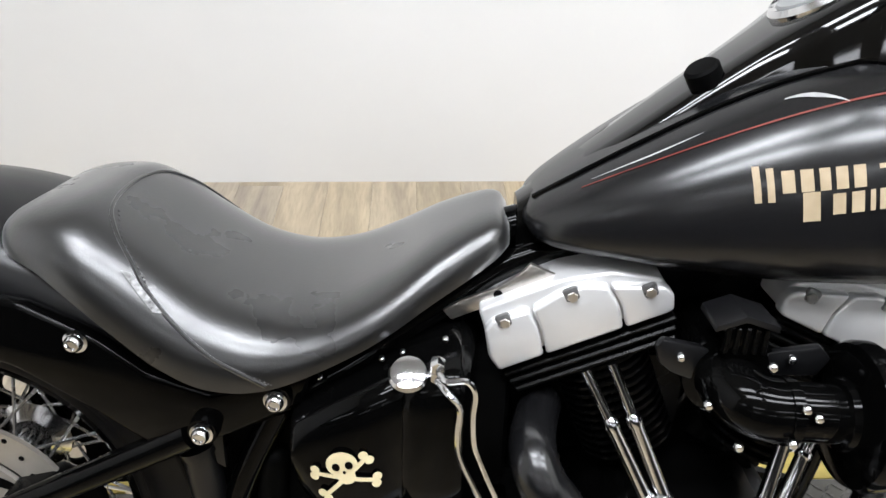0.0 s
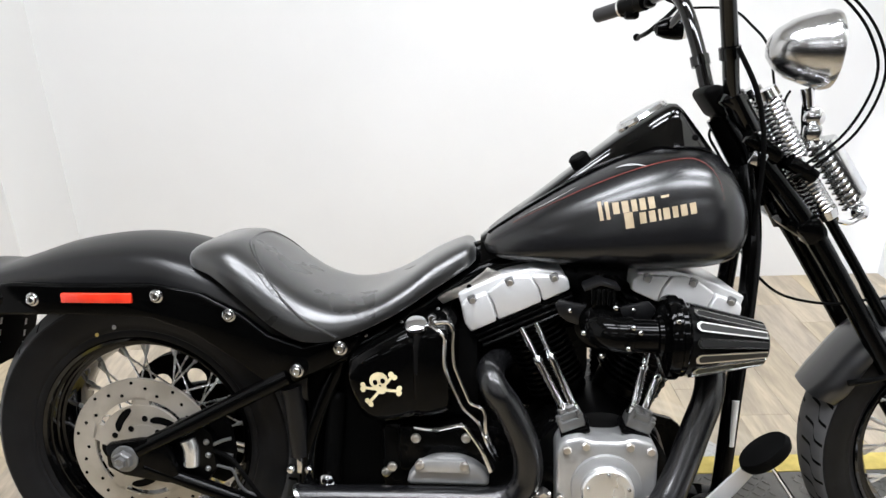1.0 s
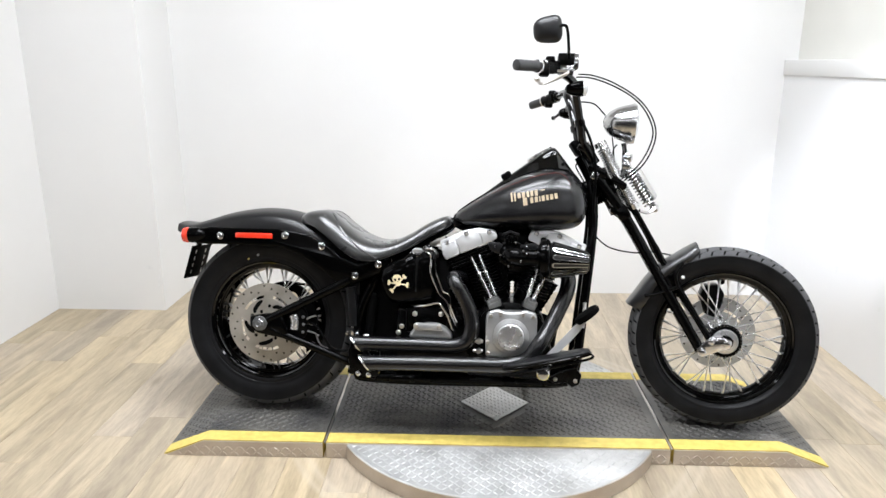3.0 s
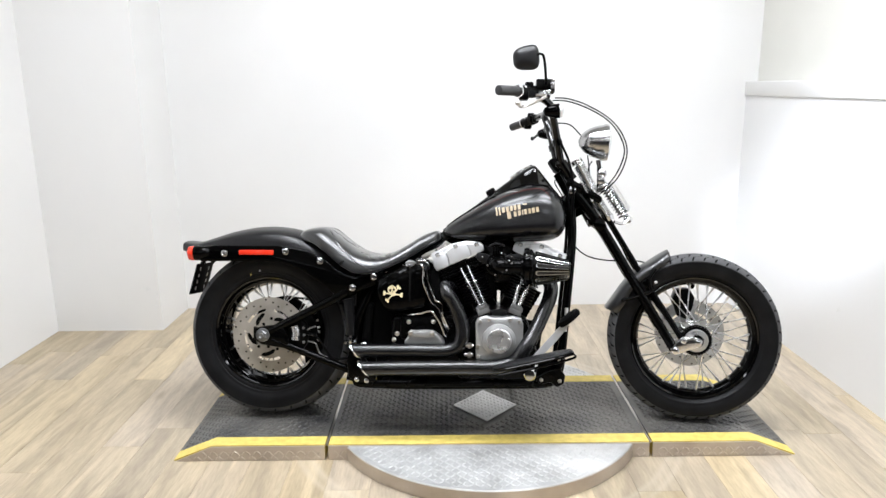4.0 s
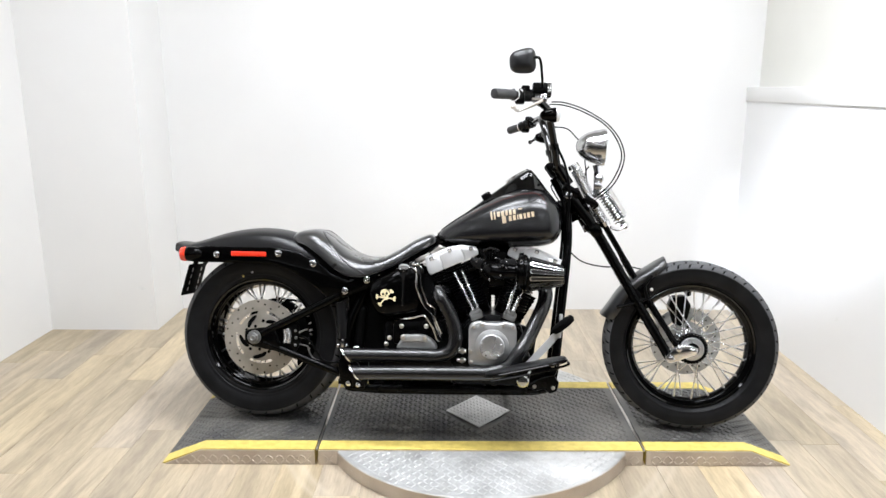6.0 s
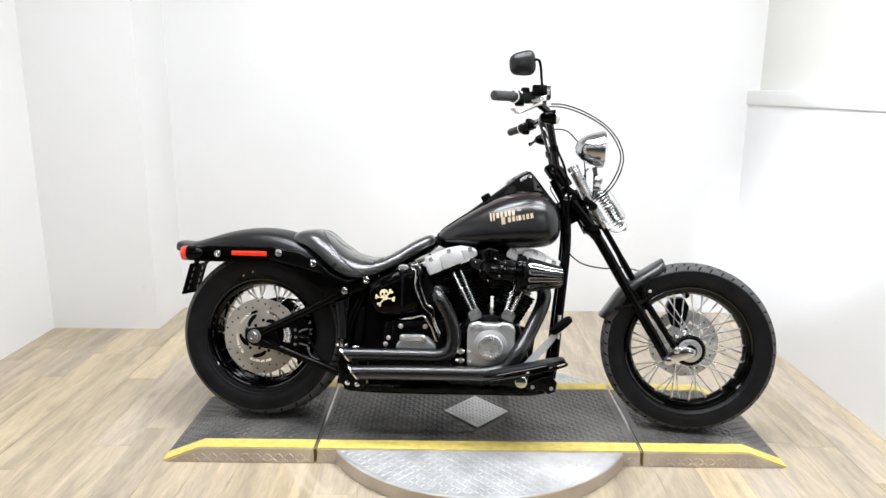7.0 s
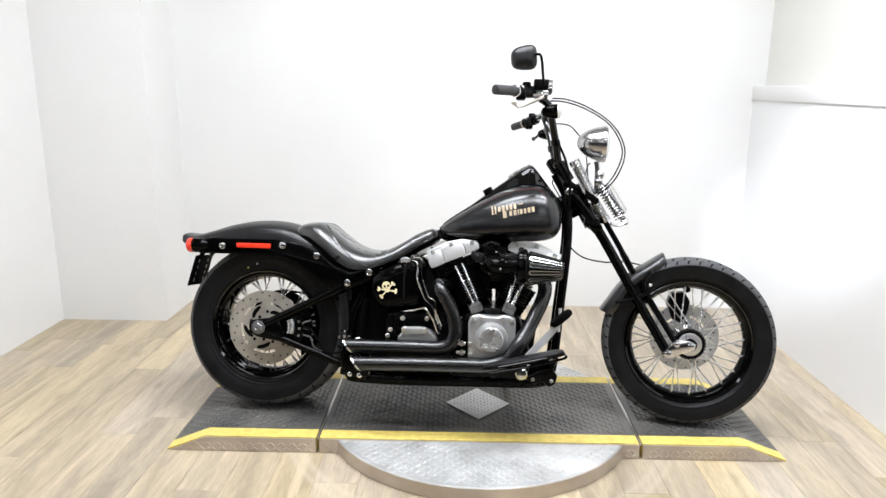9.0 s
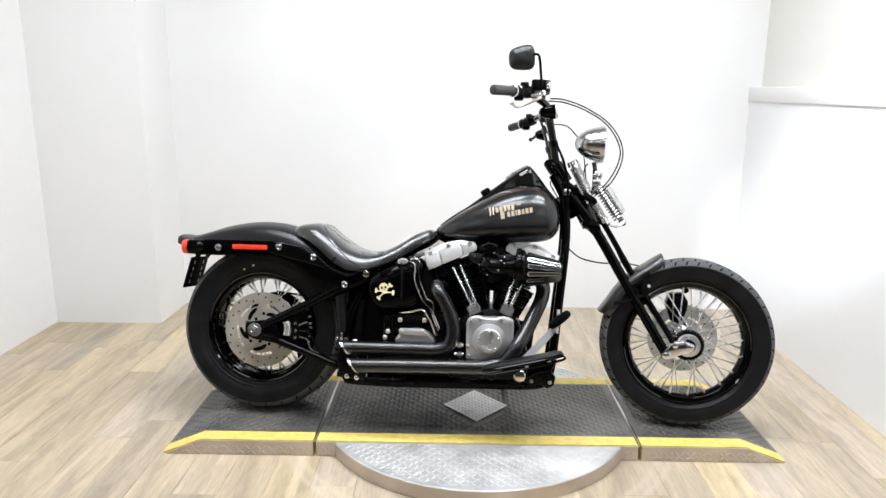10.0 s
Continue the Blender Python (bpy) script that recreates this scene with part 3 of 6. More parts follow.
def brake_disc(parent, c, y, r_out, r_in, s, label, steel, slots):
    bm = bmesh.new()
    lathe(bm, [(r_out, -0.003), (r_out, 0.003), (r_in, 0.003), (r_in, -0.003)], c + Vector((0, y, 0)), (0, 1, 0), 72, True)
    d = part("brake_disc", fix(bm, s), steel, parent, label)
    first = None
    for k in range(30):
        a = 2 * math.pi * k / 30
        r = r_in + (r_out - r_in) * (0.30, 0.55, 0.80)[k % 3]
        m = (s or Matrix()) @ Matrix.Translation(c + Vector((math.cos(a) * r, y - 0.0033, math.sin(a) * r)))
        if first is None:
            bm = bmesh.new()
            lathe(bm, [(0.0036, 0), (0.0036, 0.0006)], (0, 0, 0), (0, -1, 0), 8)
            first = part("vent_hole", bm, MATTE, d, "dark drilled hole", matrix=m)
        else:
            repeat(first, "vent_hole", m, d)
    bm = bmesh.new()
    for k in range(5):
        a = 2 * math.pi * k / 5 + 0.3
        u, v = Vector((math.cos(a), 0, math.sin(a))), Vector((-math.sin(a), 0, math.cos(a)))
        p = c + Vector((0, y, 0))
        skin(bm, [[p + u * rr + v * (ww * w) + Vector((0, t, 0)) for w, t in ((-1, -0.003), (1, -0.003), (1, 0.003), (-1, 0.003))]
                  for rr, ww in ((0.03, 0.026), (r_in * 0.7, 0.020), (r_in + 0.004, 0.016))])
    lathe(bm, [(r_in * 0.40, -0.0035), (r_in * 0.90, -0.0035), (r_in * 0.90, 0.0035), (r_in * 0.40, 0.0035)], c + Vector((0, y, 0)), (0, 1, 0), 48, True)
    lathe(bm, [(0.024, -0.004), (0.05, -0.004), (0.05, 0.004), (0.024, 0.004)], c + Vector((0, y, 0)), (0, 1, 0), 32, True)
    carrier = part("disc_carrier", fix(bm, s), steel, d, "steel disc carrier")
    for k in range(slots):
        bm = bmesh.new()
        a0 = 2 * math.pi * k / 5 + 0.55
        arc = [(a0 + 0.105 * j, r_in * (0.82 - 0.030 * j)) for j in range(8)]
        skin(bm, [[c + Vector((math.cos(a) * (r + e), y - 0.0042, math.sin(a) * (r + e))) for e in (-w, w)]
                  for (a, r), w in zip(arc, [r_in * v for v in (0.03, 0.07, 0.08, 0.08, 0.08, 0.08, 0.07, 0.03)])], closed=False, caps=False)
        part("carrier_slot", fix(bm, s), MATTE, carrier, "dark curved slot")
    for k in range(10):
        bm = bmesh.new()
        a = 2 * math.pi * k / 10 + 0.2
        r = r_in * (0.46 if k % 2 else 0.62)
        lathe(bm, [(0.0062, 0), (0.0062, 0.0006)], c + Vector((math.cos(a) * r, y - 0.0040, math.sin(a) * r)), (0, -1, 0), 12)
        part("carrier_hole", fix(bm, s), MATTE, carrier, "dark round hole")
    return d


front_wheel, front_tyre = wheel("front_wheel", FRONT, 0.3205, 0.062, 0.237, 0.040, 0.206, STEER, 0.0023, (0.045, 0.052), "gloss black laced wheel rim")
tread_grooves(front_tyre, FRONT, 0.3205, 0.062, 0.237, STEER, 46, 0.0034)
rear_wheel, rear_tyre = wheel("rear_wheel", REAR, 0.3275, 0.100, 0.219, 0.083, 0.185, None, 0.0024, (0.050, 0.055), "gloss black wide laced wheel rim")
tread_grooves(rear_tyre, REAR, 0.3275, 0.100, 0.219, None, 30, 0.0030)
brake_disc(rear_wheel, REAR + Vector((0.004, 0, -0.008)), -0.098, 0.146, 0.102, None, "drilled steel brake disc", DISC, 5)
bm = bmesh.new()
n_hole, c = 5, REAR + Vector((0, 0.105, 0))
for k in range(n_hole):
    ang = 2 * math.pi * k / n_hole + radians(65)
    u, v = Vector((math.cos(ang), 0, math.sin(ang))), Vector((-math.sin(ang), 0, math.cos(ang)))
    # one sector of the pulley's web, from the hole's rim out to the sector's border
    inner, outer = [], []
    for j in range(24):
        t = 2 * math.pi * j / 24
        inner.append((0.070 + 0.021 * math.cos(t), 0.024 * math.sin(t)))
        w = Vector((math.cos(t), math.sin(t)))
        lo, hi = 0.0, 0.2
        for _ in range(30):
            mid = (lo + hi) / 2
            x, y = 0.070 + w.x * mid, w.y * mid
            r, a = math.hypot(x, y), math.atan2(y, x)
            lo, hi = (mid, hi) if 0.028 < r < 0.112 and abs(a) < math.pi / n_hole and x > 0 else (lo, mid)
        outer.append((0.070 + w.x * lo, w.y * lo))
    skin(bm, [[c + u * x + v * y + Vector((0, d, 0)) for x, y in ring] for ring, d in ((inner, -0.003), (outer, -0.003), (outer, 0.003), (inner, 0.003))], loop=True)
lathe(bm, [(0.108, -0.014), (0.123, -0.014), (0.123, 0.014), (0.108, 0.014)], c, (0, 1, 0), 72, True)
lathe(bm, [(0.016, -0.02), (0.032, -0.02), (0.032, 0.006), (0.016, 0.006)], c, (0, 1, 0), 32, True)
drive = part("drive_pulley", bm, MATTE, rear_wheel, "matte black drive pulley with round holes")
bm = bmesh.new()
for z0, z1 in ((0.4435, 0.372), (0.1965, 0.236)):
    skin(bm, [[(x, 0.093, z), (x, 0.117, z), (x, 0.117, z + 0.006), (x, 0.093, z + 0.006)] for x, z in ((-0.82, z0 - 0.003), (-0.22, z1))])
part("drive_belt", bm, MATTE, drive, "black toothed drive belt")
bm = bmesh.new()
plate(bm, [(-0.735, 0.150), (-0.745, 0.30), (-0.725, 0.37), (-0.66, 0.435), (-0.40, 0.41), (-0.40, 0.20), (-0.60, 0.140)], 0.120, 0.126, 0.002)
part("belt_guard", bm, MATTE, drive, "matte black belt guard")
for spot, size, tone, text in (((-0.068, 0.2125), 0.0040, YELLOW, "small yellow balance dot"), ((-0.034, 0.2275), 0.0045, GREY, "small pale paint mark")):
    bm = bmesh.new()
    lathe(bm, [(size, 0), (size * 0.9, 0.0008)], (0, 0, 0), (0, -1, 0.25), 12)
    part("tyre_mark", bm, tone, rear_tyre, text, matrix=Matrix.Translation(REAR + Vector((spot[0] * 1.06, -0.097, spot[1] * 1.06))))
brake_disc(front_wheel, FRONT, 0.068, 0.132, 0.088, STEER, "bright drilled steel brake disc", FRONT_DISC, 0)
bm = bmesh.new()
lathe(bm, [(0.018, -0.094), (0.040, -0.091), (0.043, -0.086), (0.043, -0.078), (0.03, -0.06)], FRONT, (0, 1, 0), 40)
hub_cover = part("hub_cover", fix(bm, STEER), SPOKE, front_wheel, "satin silver hub plate")
bm = bmesh.new()
lathe(bm, [(0.036, -0.080), (0.0575, -0.078), (0.0590, -0.072), (0.0575, -0.066), (0.036, -0.064)], FRONT, (0, 1, 0), 48, True)
hub_ring = part("hub_ring", fix(bm, STEER), MATTE, hub_cover, "black toothed ring round the hub")
first = None
for k in range(30):
    ang = 2 * math.pi * k / 30
    m = STEER @ Matrix.Translation(FRONT + Vector((math.cos(ang) * 0.0545, -0.0775, math.sin(ang) * 0.0545)))
    if first is None:
        bm = bmesh.new()
        bolt(bm, (0, 0.001, 0), 0.0026, 0.004)
        first = part("hub_tooth", bm, CHROME, hub_ring, "small bright tooth", matrix=m)
    else:
        repeat(first, "hub_tooth", m, hub_ring)
bm = bmesh.new()
lathe(bm, [(0.024, -0.0945), (0.024, -0.0950), (0.013, -0.0955), (0.013, -0.0945)], FRONT, (0, 1, 0), 32, True)
part("hub_recess", fix(bm, STEER), MATTE, hub_cover, "dark ring round the axle")


# rear fender, struts and tail
def curve_at(points, x):
    """Smooth value at x through (x, value) points."""
    if x <= points[0][0]:
        return points[0][1]
    for i in range(len(points) - 1):
        (x1, v1), (x2, v2) = points[i], points[i + 1]
        if x <= x2:
            x0, v0 = points[max(i - 1, 0)]
            x3, v3 = points[min(i + 2, len(points) - 1)]
            m1, m2 = (v2 - v0) / (x2 - x0), (v3 - v1) / (x3 - x1)
            h = x2 - x1
            t = (x - x1) / h
            return v1 * (2 * t ** 3 - 3 * t * t + 1) + m1 * h * (t ** 3 - 2 * t * t + t) + v2 * (3 * t * t - 2 * t ** 3) + m2 * h * (t ** 3 - t * t)
    return points[-1][1]


CROWN = [(-1.172, 0.676), (-1.118, 0.673), (-1.061, 0.688), (-0.972, 0.716), (-0.885, 0.731), (-0.798, 0.733), (-0.712, 0.719), (-0.62, 0.68), (-0.53, 0.61), (-0.47, 0.53)]
LOWER = [(-1.172, 0.640), (-1.09, 0.612), (-0.92, 0.602), (-0.756, 0.602), (-0.675, 0.572), (-0.594, 0.517), (-0.53, 0.47), (-0.47, 0.43)]


def fender_section(x, y_off=0.0, drop=0.0):
    zt, zl = curve_at(CROWN, x) - drop, curve_at(LOWER, x)
    hw = curve_at([(-1.172, 0.080), (-1.11, 0.114), (-1.0, 0.128), (-0.47, 0.130)], x) - y_off
    zs = zl + (zt - zl) * 0.50
    pts = [(-1.0, zl), (-1.005, zl + (zs - zl) * 0.5), (-0.985, zs), (-0.93, zs + (zt - zs) * 0.42), (-0.82, zs + (zt - zs) * 0.62), (-0.62, zs + (zt - zs) * 0.80), (-0.33, zs + (zt - zs) * 0.945), (0, zt)]
    pts = pts + [(-a, z) for a, z in reversed(pts[:-1])]
    return [(x, a * hw, z) for a, z in pts]


bm = bmesh.new()
rings = []
for i in range(49):
    x = -1.172 + 0.702 * i / 48
    a, b = fender_section(x), fender_section(x, 0.006, 0.006)
    rings.append(a + b[::-1])
skin(bm, rings)
rear_fender = part("rear_fender", bm, SATIN, bike, "satin black rear fender", sharp=0.9)
bm = bmesh.new()
top = [(-1.085, 0.650), (-1.02, 0.661), (-0.92, 0.659), (-0.754, 0.660), (-0.657, 0.644), (-0.584, 0.606), (-0.535, 0.566), (-0.47, 0.545), (-0.36, 0.572)]
low = [(-0.37, 0.535), (-0.45, 0.492), (-0.53, 0.462), (-0.594, 0.512), (-0.675, 0.566), (-0.756, 0.596), (-0.92, 0.600), (-1.075, 0.598)]
for sign in (-1, 1):
    plate(bm, [(x, z) for x, z in (top + low)], sign * 0.130, sign * 0.150, 0.006, 3)
fender_strut = part("fender_strut", bm, GLOSS, rear_fender, "gloss black fender strut")
BOLTS = [(-0.977, 0.630, -0.150), (-0.738, 0.638, -0.150), (-0.604, 0.603, -0.150), (-0.478, 0.504, -0.165), (-0.397, 0.546, -0.160)]
first = None
for x, z, y in BOLTS:
    m = pose(x, y, z)
    if first is None:
        bm = bmesh.new()
        lathe(bm, [(0.0128, 0), (0.0128, 0.003), (0.0098, 0.0038), (0.0094, 0.0085), (0.007, 0.0115), (0.0055, 0.0118), (0.0045, 0.0095), (0.001, 0.0095)], (0, 0.002, 0), (0, -1, 0), 20)
        first = part("chrome_bolt", bm, CHROME, rear_fender, "domed chrome bolt", matrix=m)
    else:
        repeat(first, "chrome_bolt", m, rear_fender)
for x, z, y in BOLTS[3:]:
    bm = bmesh.new()
    rod(bm, (x, -0.12, z), (x, y + 0.001, z), 0.019, 0.016, 18)
    part("strut_boss", bm, GLOSS, rear_fender, "black mounting boss")
bm = bmesh.new()
box(bm, (-0.852, -0.152, 0.634), (0.136, 0.008, 0.019), 0.003)
part("side_reflector", bm, RED, rear_fender, "long red side reflector")
for sign in (-1, 1):
    bm = bmesh.new()
    c = (-1.098, sign * 0.135, 0.629)
    lathe(bm, [(0.028, 0.0), (0.029, 0.010), (0.026, 0.038), (0.018, 0.060), (0.005, 0.072)], c, (1, 0, 0.05), 24)
    rod(bm, (-1.07, sign * 0.13, 0.630), (-1.04, sign * 0.10, 0.634), 0.012)
    sig = part("rear_signal", bm, GLOSS, bike, "gloss black bullet turn signal")
    bm = bmesh.new()
    lathe(bm, [(0.0275, 0.002), (0.0285, -0.010), (0.026, -0.021), (0.016, -0.028), (0.004, -0.030)], c, (1, 0, 0.05), 24)
    part("lens", bm, RED, sig, "red lens")
bm = bmesh.new()
b = bmesh.new()
box(b, (0, 0, 0), (0.006, 0.155, 0.125), 0.002)
b.transform(Matrix.Translation((-1.119, -0.028, 0.526)) @ Matrix.Rotation(radians(15), 4, "Y"))
merge(bm, b)
rod(bm, (-1.12, -0.05, 0.57), (-1.06, -0.05, 0.64), 0.008)
rod(bm, (-1.12, 0.05, 0.57), (-1.06, 0.05, 0.64), 0.008)
bracket = part("plate_bracket", bm, MATTE, bike, "black slotted number plate bracket")
# silver blocks stand for the light that shows through the bracket's slots
first = None
for row in range(4):
    for col in (-1, 1):
        b = bmesh.new()
        box(b, (0, col * 0.040 - 0.002, 0.04 - row * 0.026), (0.008, 0.005, 0.014), 0)
        b.transform(Matrix.Translation((-1.119, -0.028, 0.526)) @ Matrix.Rotation(radians(15), 4, "Y"))
        part("slot", b, SILVER, bracket, "silver block painted as light through a bracket slot")

# seat
SEAT = [  # x, top, lower edge, half width
    (-0.704, 0.704, 0.694, 0.060), (-0.696, 0.717, 0.690, 0.092), (-0.676, 0.730, 0.684, 0.118), (-0.64, 0.737, 0.674, 0.136), (-0.60, 0.737, 0.648, 0.149), (-0.56, 0.714, 0.616, 0.157), (-0.52, 0.684, 0.584, 0.162),
    (-0.47, 0.651, 0.561, 0.166), (-0.41, 0.633, 0.561, 0.166), (-0.35, 0.638, 0.582, 0.158), (-0.29, 0.665, 0.611, 0.142), (-0.235, 0.700, 0.644, 0.116), (-0.188, 0.722, 0.670, 0.090), (-0.165, 0.725, 0.684, 0.074), (-0.155, 0.711, 0.692, 0.058)]


def seat_values(x):
    return [curve_at([(row[0], row[k]) for row in SEAT], x) for k in (1, 2, 3)]


def seat_point(x, s, lift=0.0):
    """A point of the seat's skin: s from -1 (right lower edge) over 0 (middle) to 1."""
    zt, zl, hw = seat_values(x)
    a = s * math.pi / 2
    y = math.copysign(abs(math.sin(a)) ** 0.74, s) * hw if s else 0.0
    z = zl + (zt - zl) * abs(math.cos(a)) ** 0.74 - 0.006 * math.exp(-(s / 0.35) ** 2)
    lift += 0.0010 * noise.noise(Vector((x * 18, s * 2.4, 0.3)))
    return Vector((x, y + math.copysign(lift, s) * abs(math.sin(a)), z + lift * math.cos(a)))


bm = bmesh.new()
rings = []
for i in range(73):
    x = -0.704 + 0.549 * i / 72
    ring = [seat_point(x, -1 + 2 * k / 40) for k in range(41)]
    lo = ring[0].z - 0.004
    rings.append(ring + [Vector((x, ring[-1].y * 0.9, lo)), Vector((x, ring[0].y * 0.9, lo))])
skin(bm, rings)
seat = part("seat", bm, LEATHER, bike, "black vinyl solo seat with a stitched seam", sharp=1.0)
SEAM = [(-0.404, -0.98), (-0.43, -0.88), (-0.463, -0.79), (-0.50, -0.68), (-0.527, -0.59), (-0.545, -0.49), (-0.568, -0.37), (-0.586, -0.20), (-0.592, 0.0), (-0.586, 0.20), (-0.568, 0.37), (-0.545, 0.49), (-0.50, 0.68)]
bm = bmesh.new()
tube(bm, [seat_point(x, s, 0.0005) for x, s in SEAM], 0.0024, 8, 6)
seam = part("seam", bm, LEATHER, seat, "raised seat seam")
line = smooth_path([seat_point(x + 0.006, s, 0.0010) for x, s in SEAM[:8]], 12)
bm = bmesh.new()
for p, q in list(zip(line, line[1:]))[::2]:
    rod(bm, p, p + (q - p) * 0.75, 0.0010, segs=6)
part("stitching", bm, THREAD, seam, "dark grey thread stitches")
bm = bmesh.new()
rows = []
for i in range(7):
    f = i / 6
    xs = -0.545 + 0.034 * f
    sv = -0.545 - 0.112 * f
    rows.append([seat_point(xs - 0.007, sv - 0.032, 0.0026), seat_point(xs + 0.002, sv, 0.0026)])
skin(bm, rows, closed=False, caps=False)
part("seat_tag", bm, TAG, seat, "small grey stitched seat label")

# tank and console
TANK = [  # x, top, bottom, half width
    (-0.140, 0.724, 0.708, 0.040), (-0.132, 0.736, 0.698, 0.062), (-0.108, 0.756, 0.690, 0.088), (-0.035, 0.806, 0.684, 0.124), (0.05, 0.857, 0.680, 0.152), (0.12, 0.889, 0.678, 0.168), (0.19, 0.907, 0.679, 0.175),
    (0.25, 0.904, 0.682, 0.174), (0.29, 0.879, 0.692, 0.162), (0.313, 0.842, 0.712, 0.140), (0.325, 0.806, 0.740, 0.108), (0.329, 0.790, 0.765, 0.070)]


def tank_point(x, a, lift=0.0):
    """A point of the tank's skin: a in degrees, 0 at the widest right side, 90 at the top, -90 below."""
    zt, zb, hw = [curve_at([(row[0], row[k]) for row in TANK], x) for k in (1, 2, 3)]
    zc = zb + (zt - zb) * 0.40
    c, s = math.cos(radians(a)), math.sin(radians(a))
    half = (zt - zc) if s > 0 else (zc - zb)
    e = 0.74 if s > 0 else 0.62
    return Vector((x, -math.copysign(abs(c) ** e, c) * (hw + lift), zc + math.copysign(abs(s) ** e, s) * (half + lift)))


bm = bmesh.new()
rings = []
for i in range(61):
    f = i / 60
    x = -0.140 + 0.469 * (f + 0.04 * math.sin(2 * math.pi * f))
    rings.append([tank_point(x, -90 + 360 * k / 56) for k in range(56)])
skin(bm, rings)
tank = part("fuel_tank", bm, TANK_PAINT, bike, "satin black teardrop fuel tank", sharp=1.2)

CONSOLE = [(-0.146, 0.726), (-0.09, 0.768), (-0.036, 0.808), (0.045, 0.869), (0.115, 0.921), (0.150, 0.947), (0.198, 0.975), (0.212, 0.974), (0.240, 0.941), (0.262, 0.913), (0.287, 0.882), (0.330, 0.835)]
WIDTH = [(-0.146, 0.030), (-0.036, 0.046), (0.10, 0.058), (0.17, 0.082), (0.23, 0.082), (0.33, 0.045)]
bm = bmesh.new()
rings = []
for i in range(45):
    x = -0.146 + 0.474 * i / 44
    z, w = curve_at(CONSOLE, x), curve_at(WIDTH, x)
    b = z - 0.085
    rings.append([(x, -w * 1.12, b), (x, -w * 1.06, z - 0.030), (x, -w, z - 0.012), (x, -w * 0.86, z - 0.003), (x, -w * 0.5, z), (x, w * 0.5, z), (x, w * 0.86, z - 0.003), (x, w, z - 0.012), (x, w * 1.06, z - 0.030), (x, w * 1.12, b)])
skin(bm, rings)
console = part("tank_console", bm, RIM, tank, "gloss black tank console", sharp=0.9)
slope = Vector((-0.5, 0, 0.866))
bm = bmesh.new()
lathe(bm, [(0.052, -0.004), (0.053, 0.010), (0.049, 0.016), (0.044, 0.014)], Vector((0.165, 0, 0.945)), slope, 40)
speedo = part("speedometer", bm, CHROME, tank, "chrome speedometer bezel")
bm = bmesh.new()
lathe(bm, [(0.044, 0.0), (0.040, 0.004), (0.01, 0.006)], Vector((0.165, 0, 0.945)) + slope * 0.0125, slope, 40)
part("speedometer_glass", bm, DIAL, speedo, "grey domed dial glass")
bm = bmesh.new()
cap_dir = Vector((-0.5, -0.18, 0.85))
lathe(bm, [(0.012, -0.012), (0.016, 0.008), (0.0190, 0.010), (0.0190, 0.027), (0.016, 0.030), (0.004, 0.031)], Vector((0.050, -0.030, 0.856)), cap_dir, 20)
part("fuel_cap", bm, MATTE, tank, "black ribbed fuel cap")
bm = bmesh.new()
box(bm, (0.215, -0.078, 0.912), (0.060, 0.018, 0.012), 0.004, tilt(4))
part("tank_latch", bm, MATTE, tank, "small black hinge cover")
bm = bmesh.new()
path = [(-0.13 + 0.39 * k / 14) for k in range(15)]
tube(bm, [tank_point(x, 66 - 6 * (x > 0.2), 0.001) for x in path], 0.0030, 6, 3)
part("tank_seam", bm, GLOSS, tank, "gloss black seam beside the console")


def tank_ribbon(name, stations, width, material, label):
    """A flat painted ribbon along (x, angle) stations of the tank."""
    bm = bmesh.new()
    rows = [(tank_point(x, a - w * width, 0.0006), tank_point(x, a + w * width, 0.0006)) for x, a, w in stations]
    skin(bm, rows, closed=False, caps=False)
    return part(name, bm, material, tank, label)


line = [(-0.085 + 0.30 * k / 24, 47 - 3.0 * math.sin(math.pi * k / 24), 1.0) for k in range(25)]
line += [(0.215 + 0.050 * math.sin(k / 8 * math.pi / 2), 47 - 34 * (1 - math.cos(k / 8 * math.pi / 2)), 1.0) for k in range(1, 9)]
tank_ribbon("pinstripe", line, 0.55, PIN, "thin dull red pinstripe")
tank_ribbon("scuff", [(0.0 - 0.075 + 0.10 * k / 10, 52 - 1.2 * math.sin(math.pi * k / 10), math.sin(math.pi * k / 10) + 0.2) for k in range(11)], 0.6, GREY, "faint grey scuff streak")
tank_ribbon("scallop", [(0.095 + 0.048 * k / 10, 55 - 10 * (k / 10) ** 2, 1.0 - 0.8 * abs(k / 5 - 1)) for k in range(11)], 1.6, GREY, "small grey scallop mark")


def tank_angle(x, z):
    """The angle at which the tank's right side reaches the height z."""
    best = min(range(-60, 80), key=lambda a: abs(tank_point(x, a).z - z))
    return min((best + d / 10 for d in range(-10, 11)), key=lambda a: abs(tank_point(x, a).z - z))


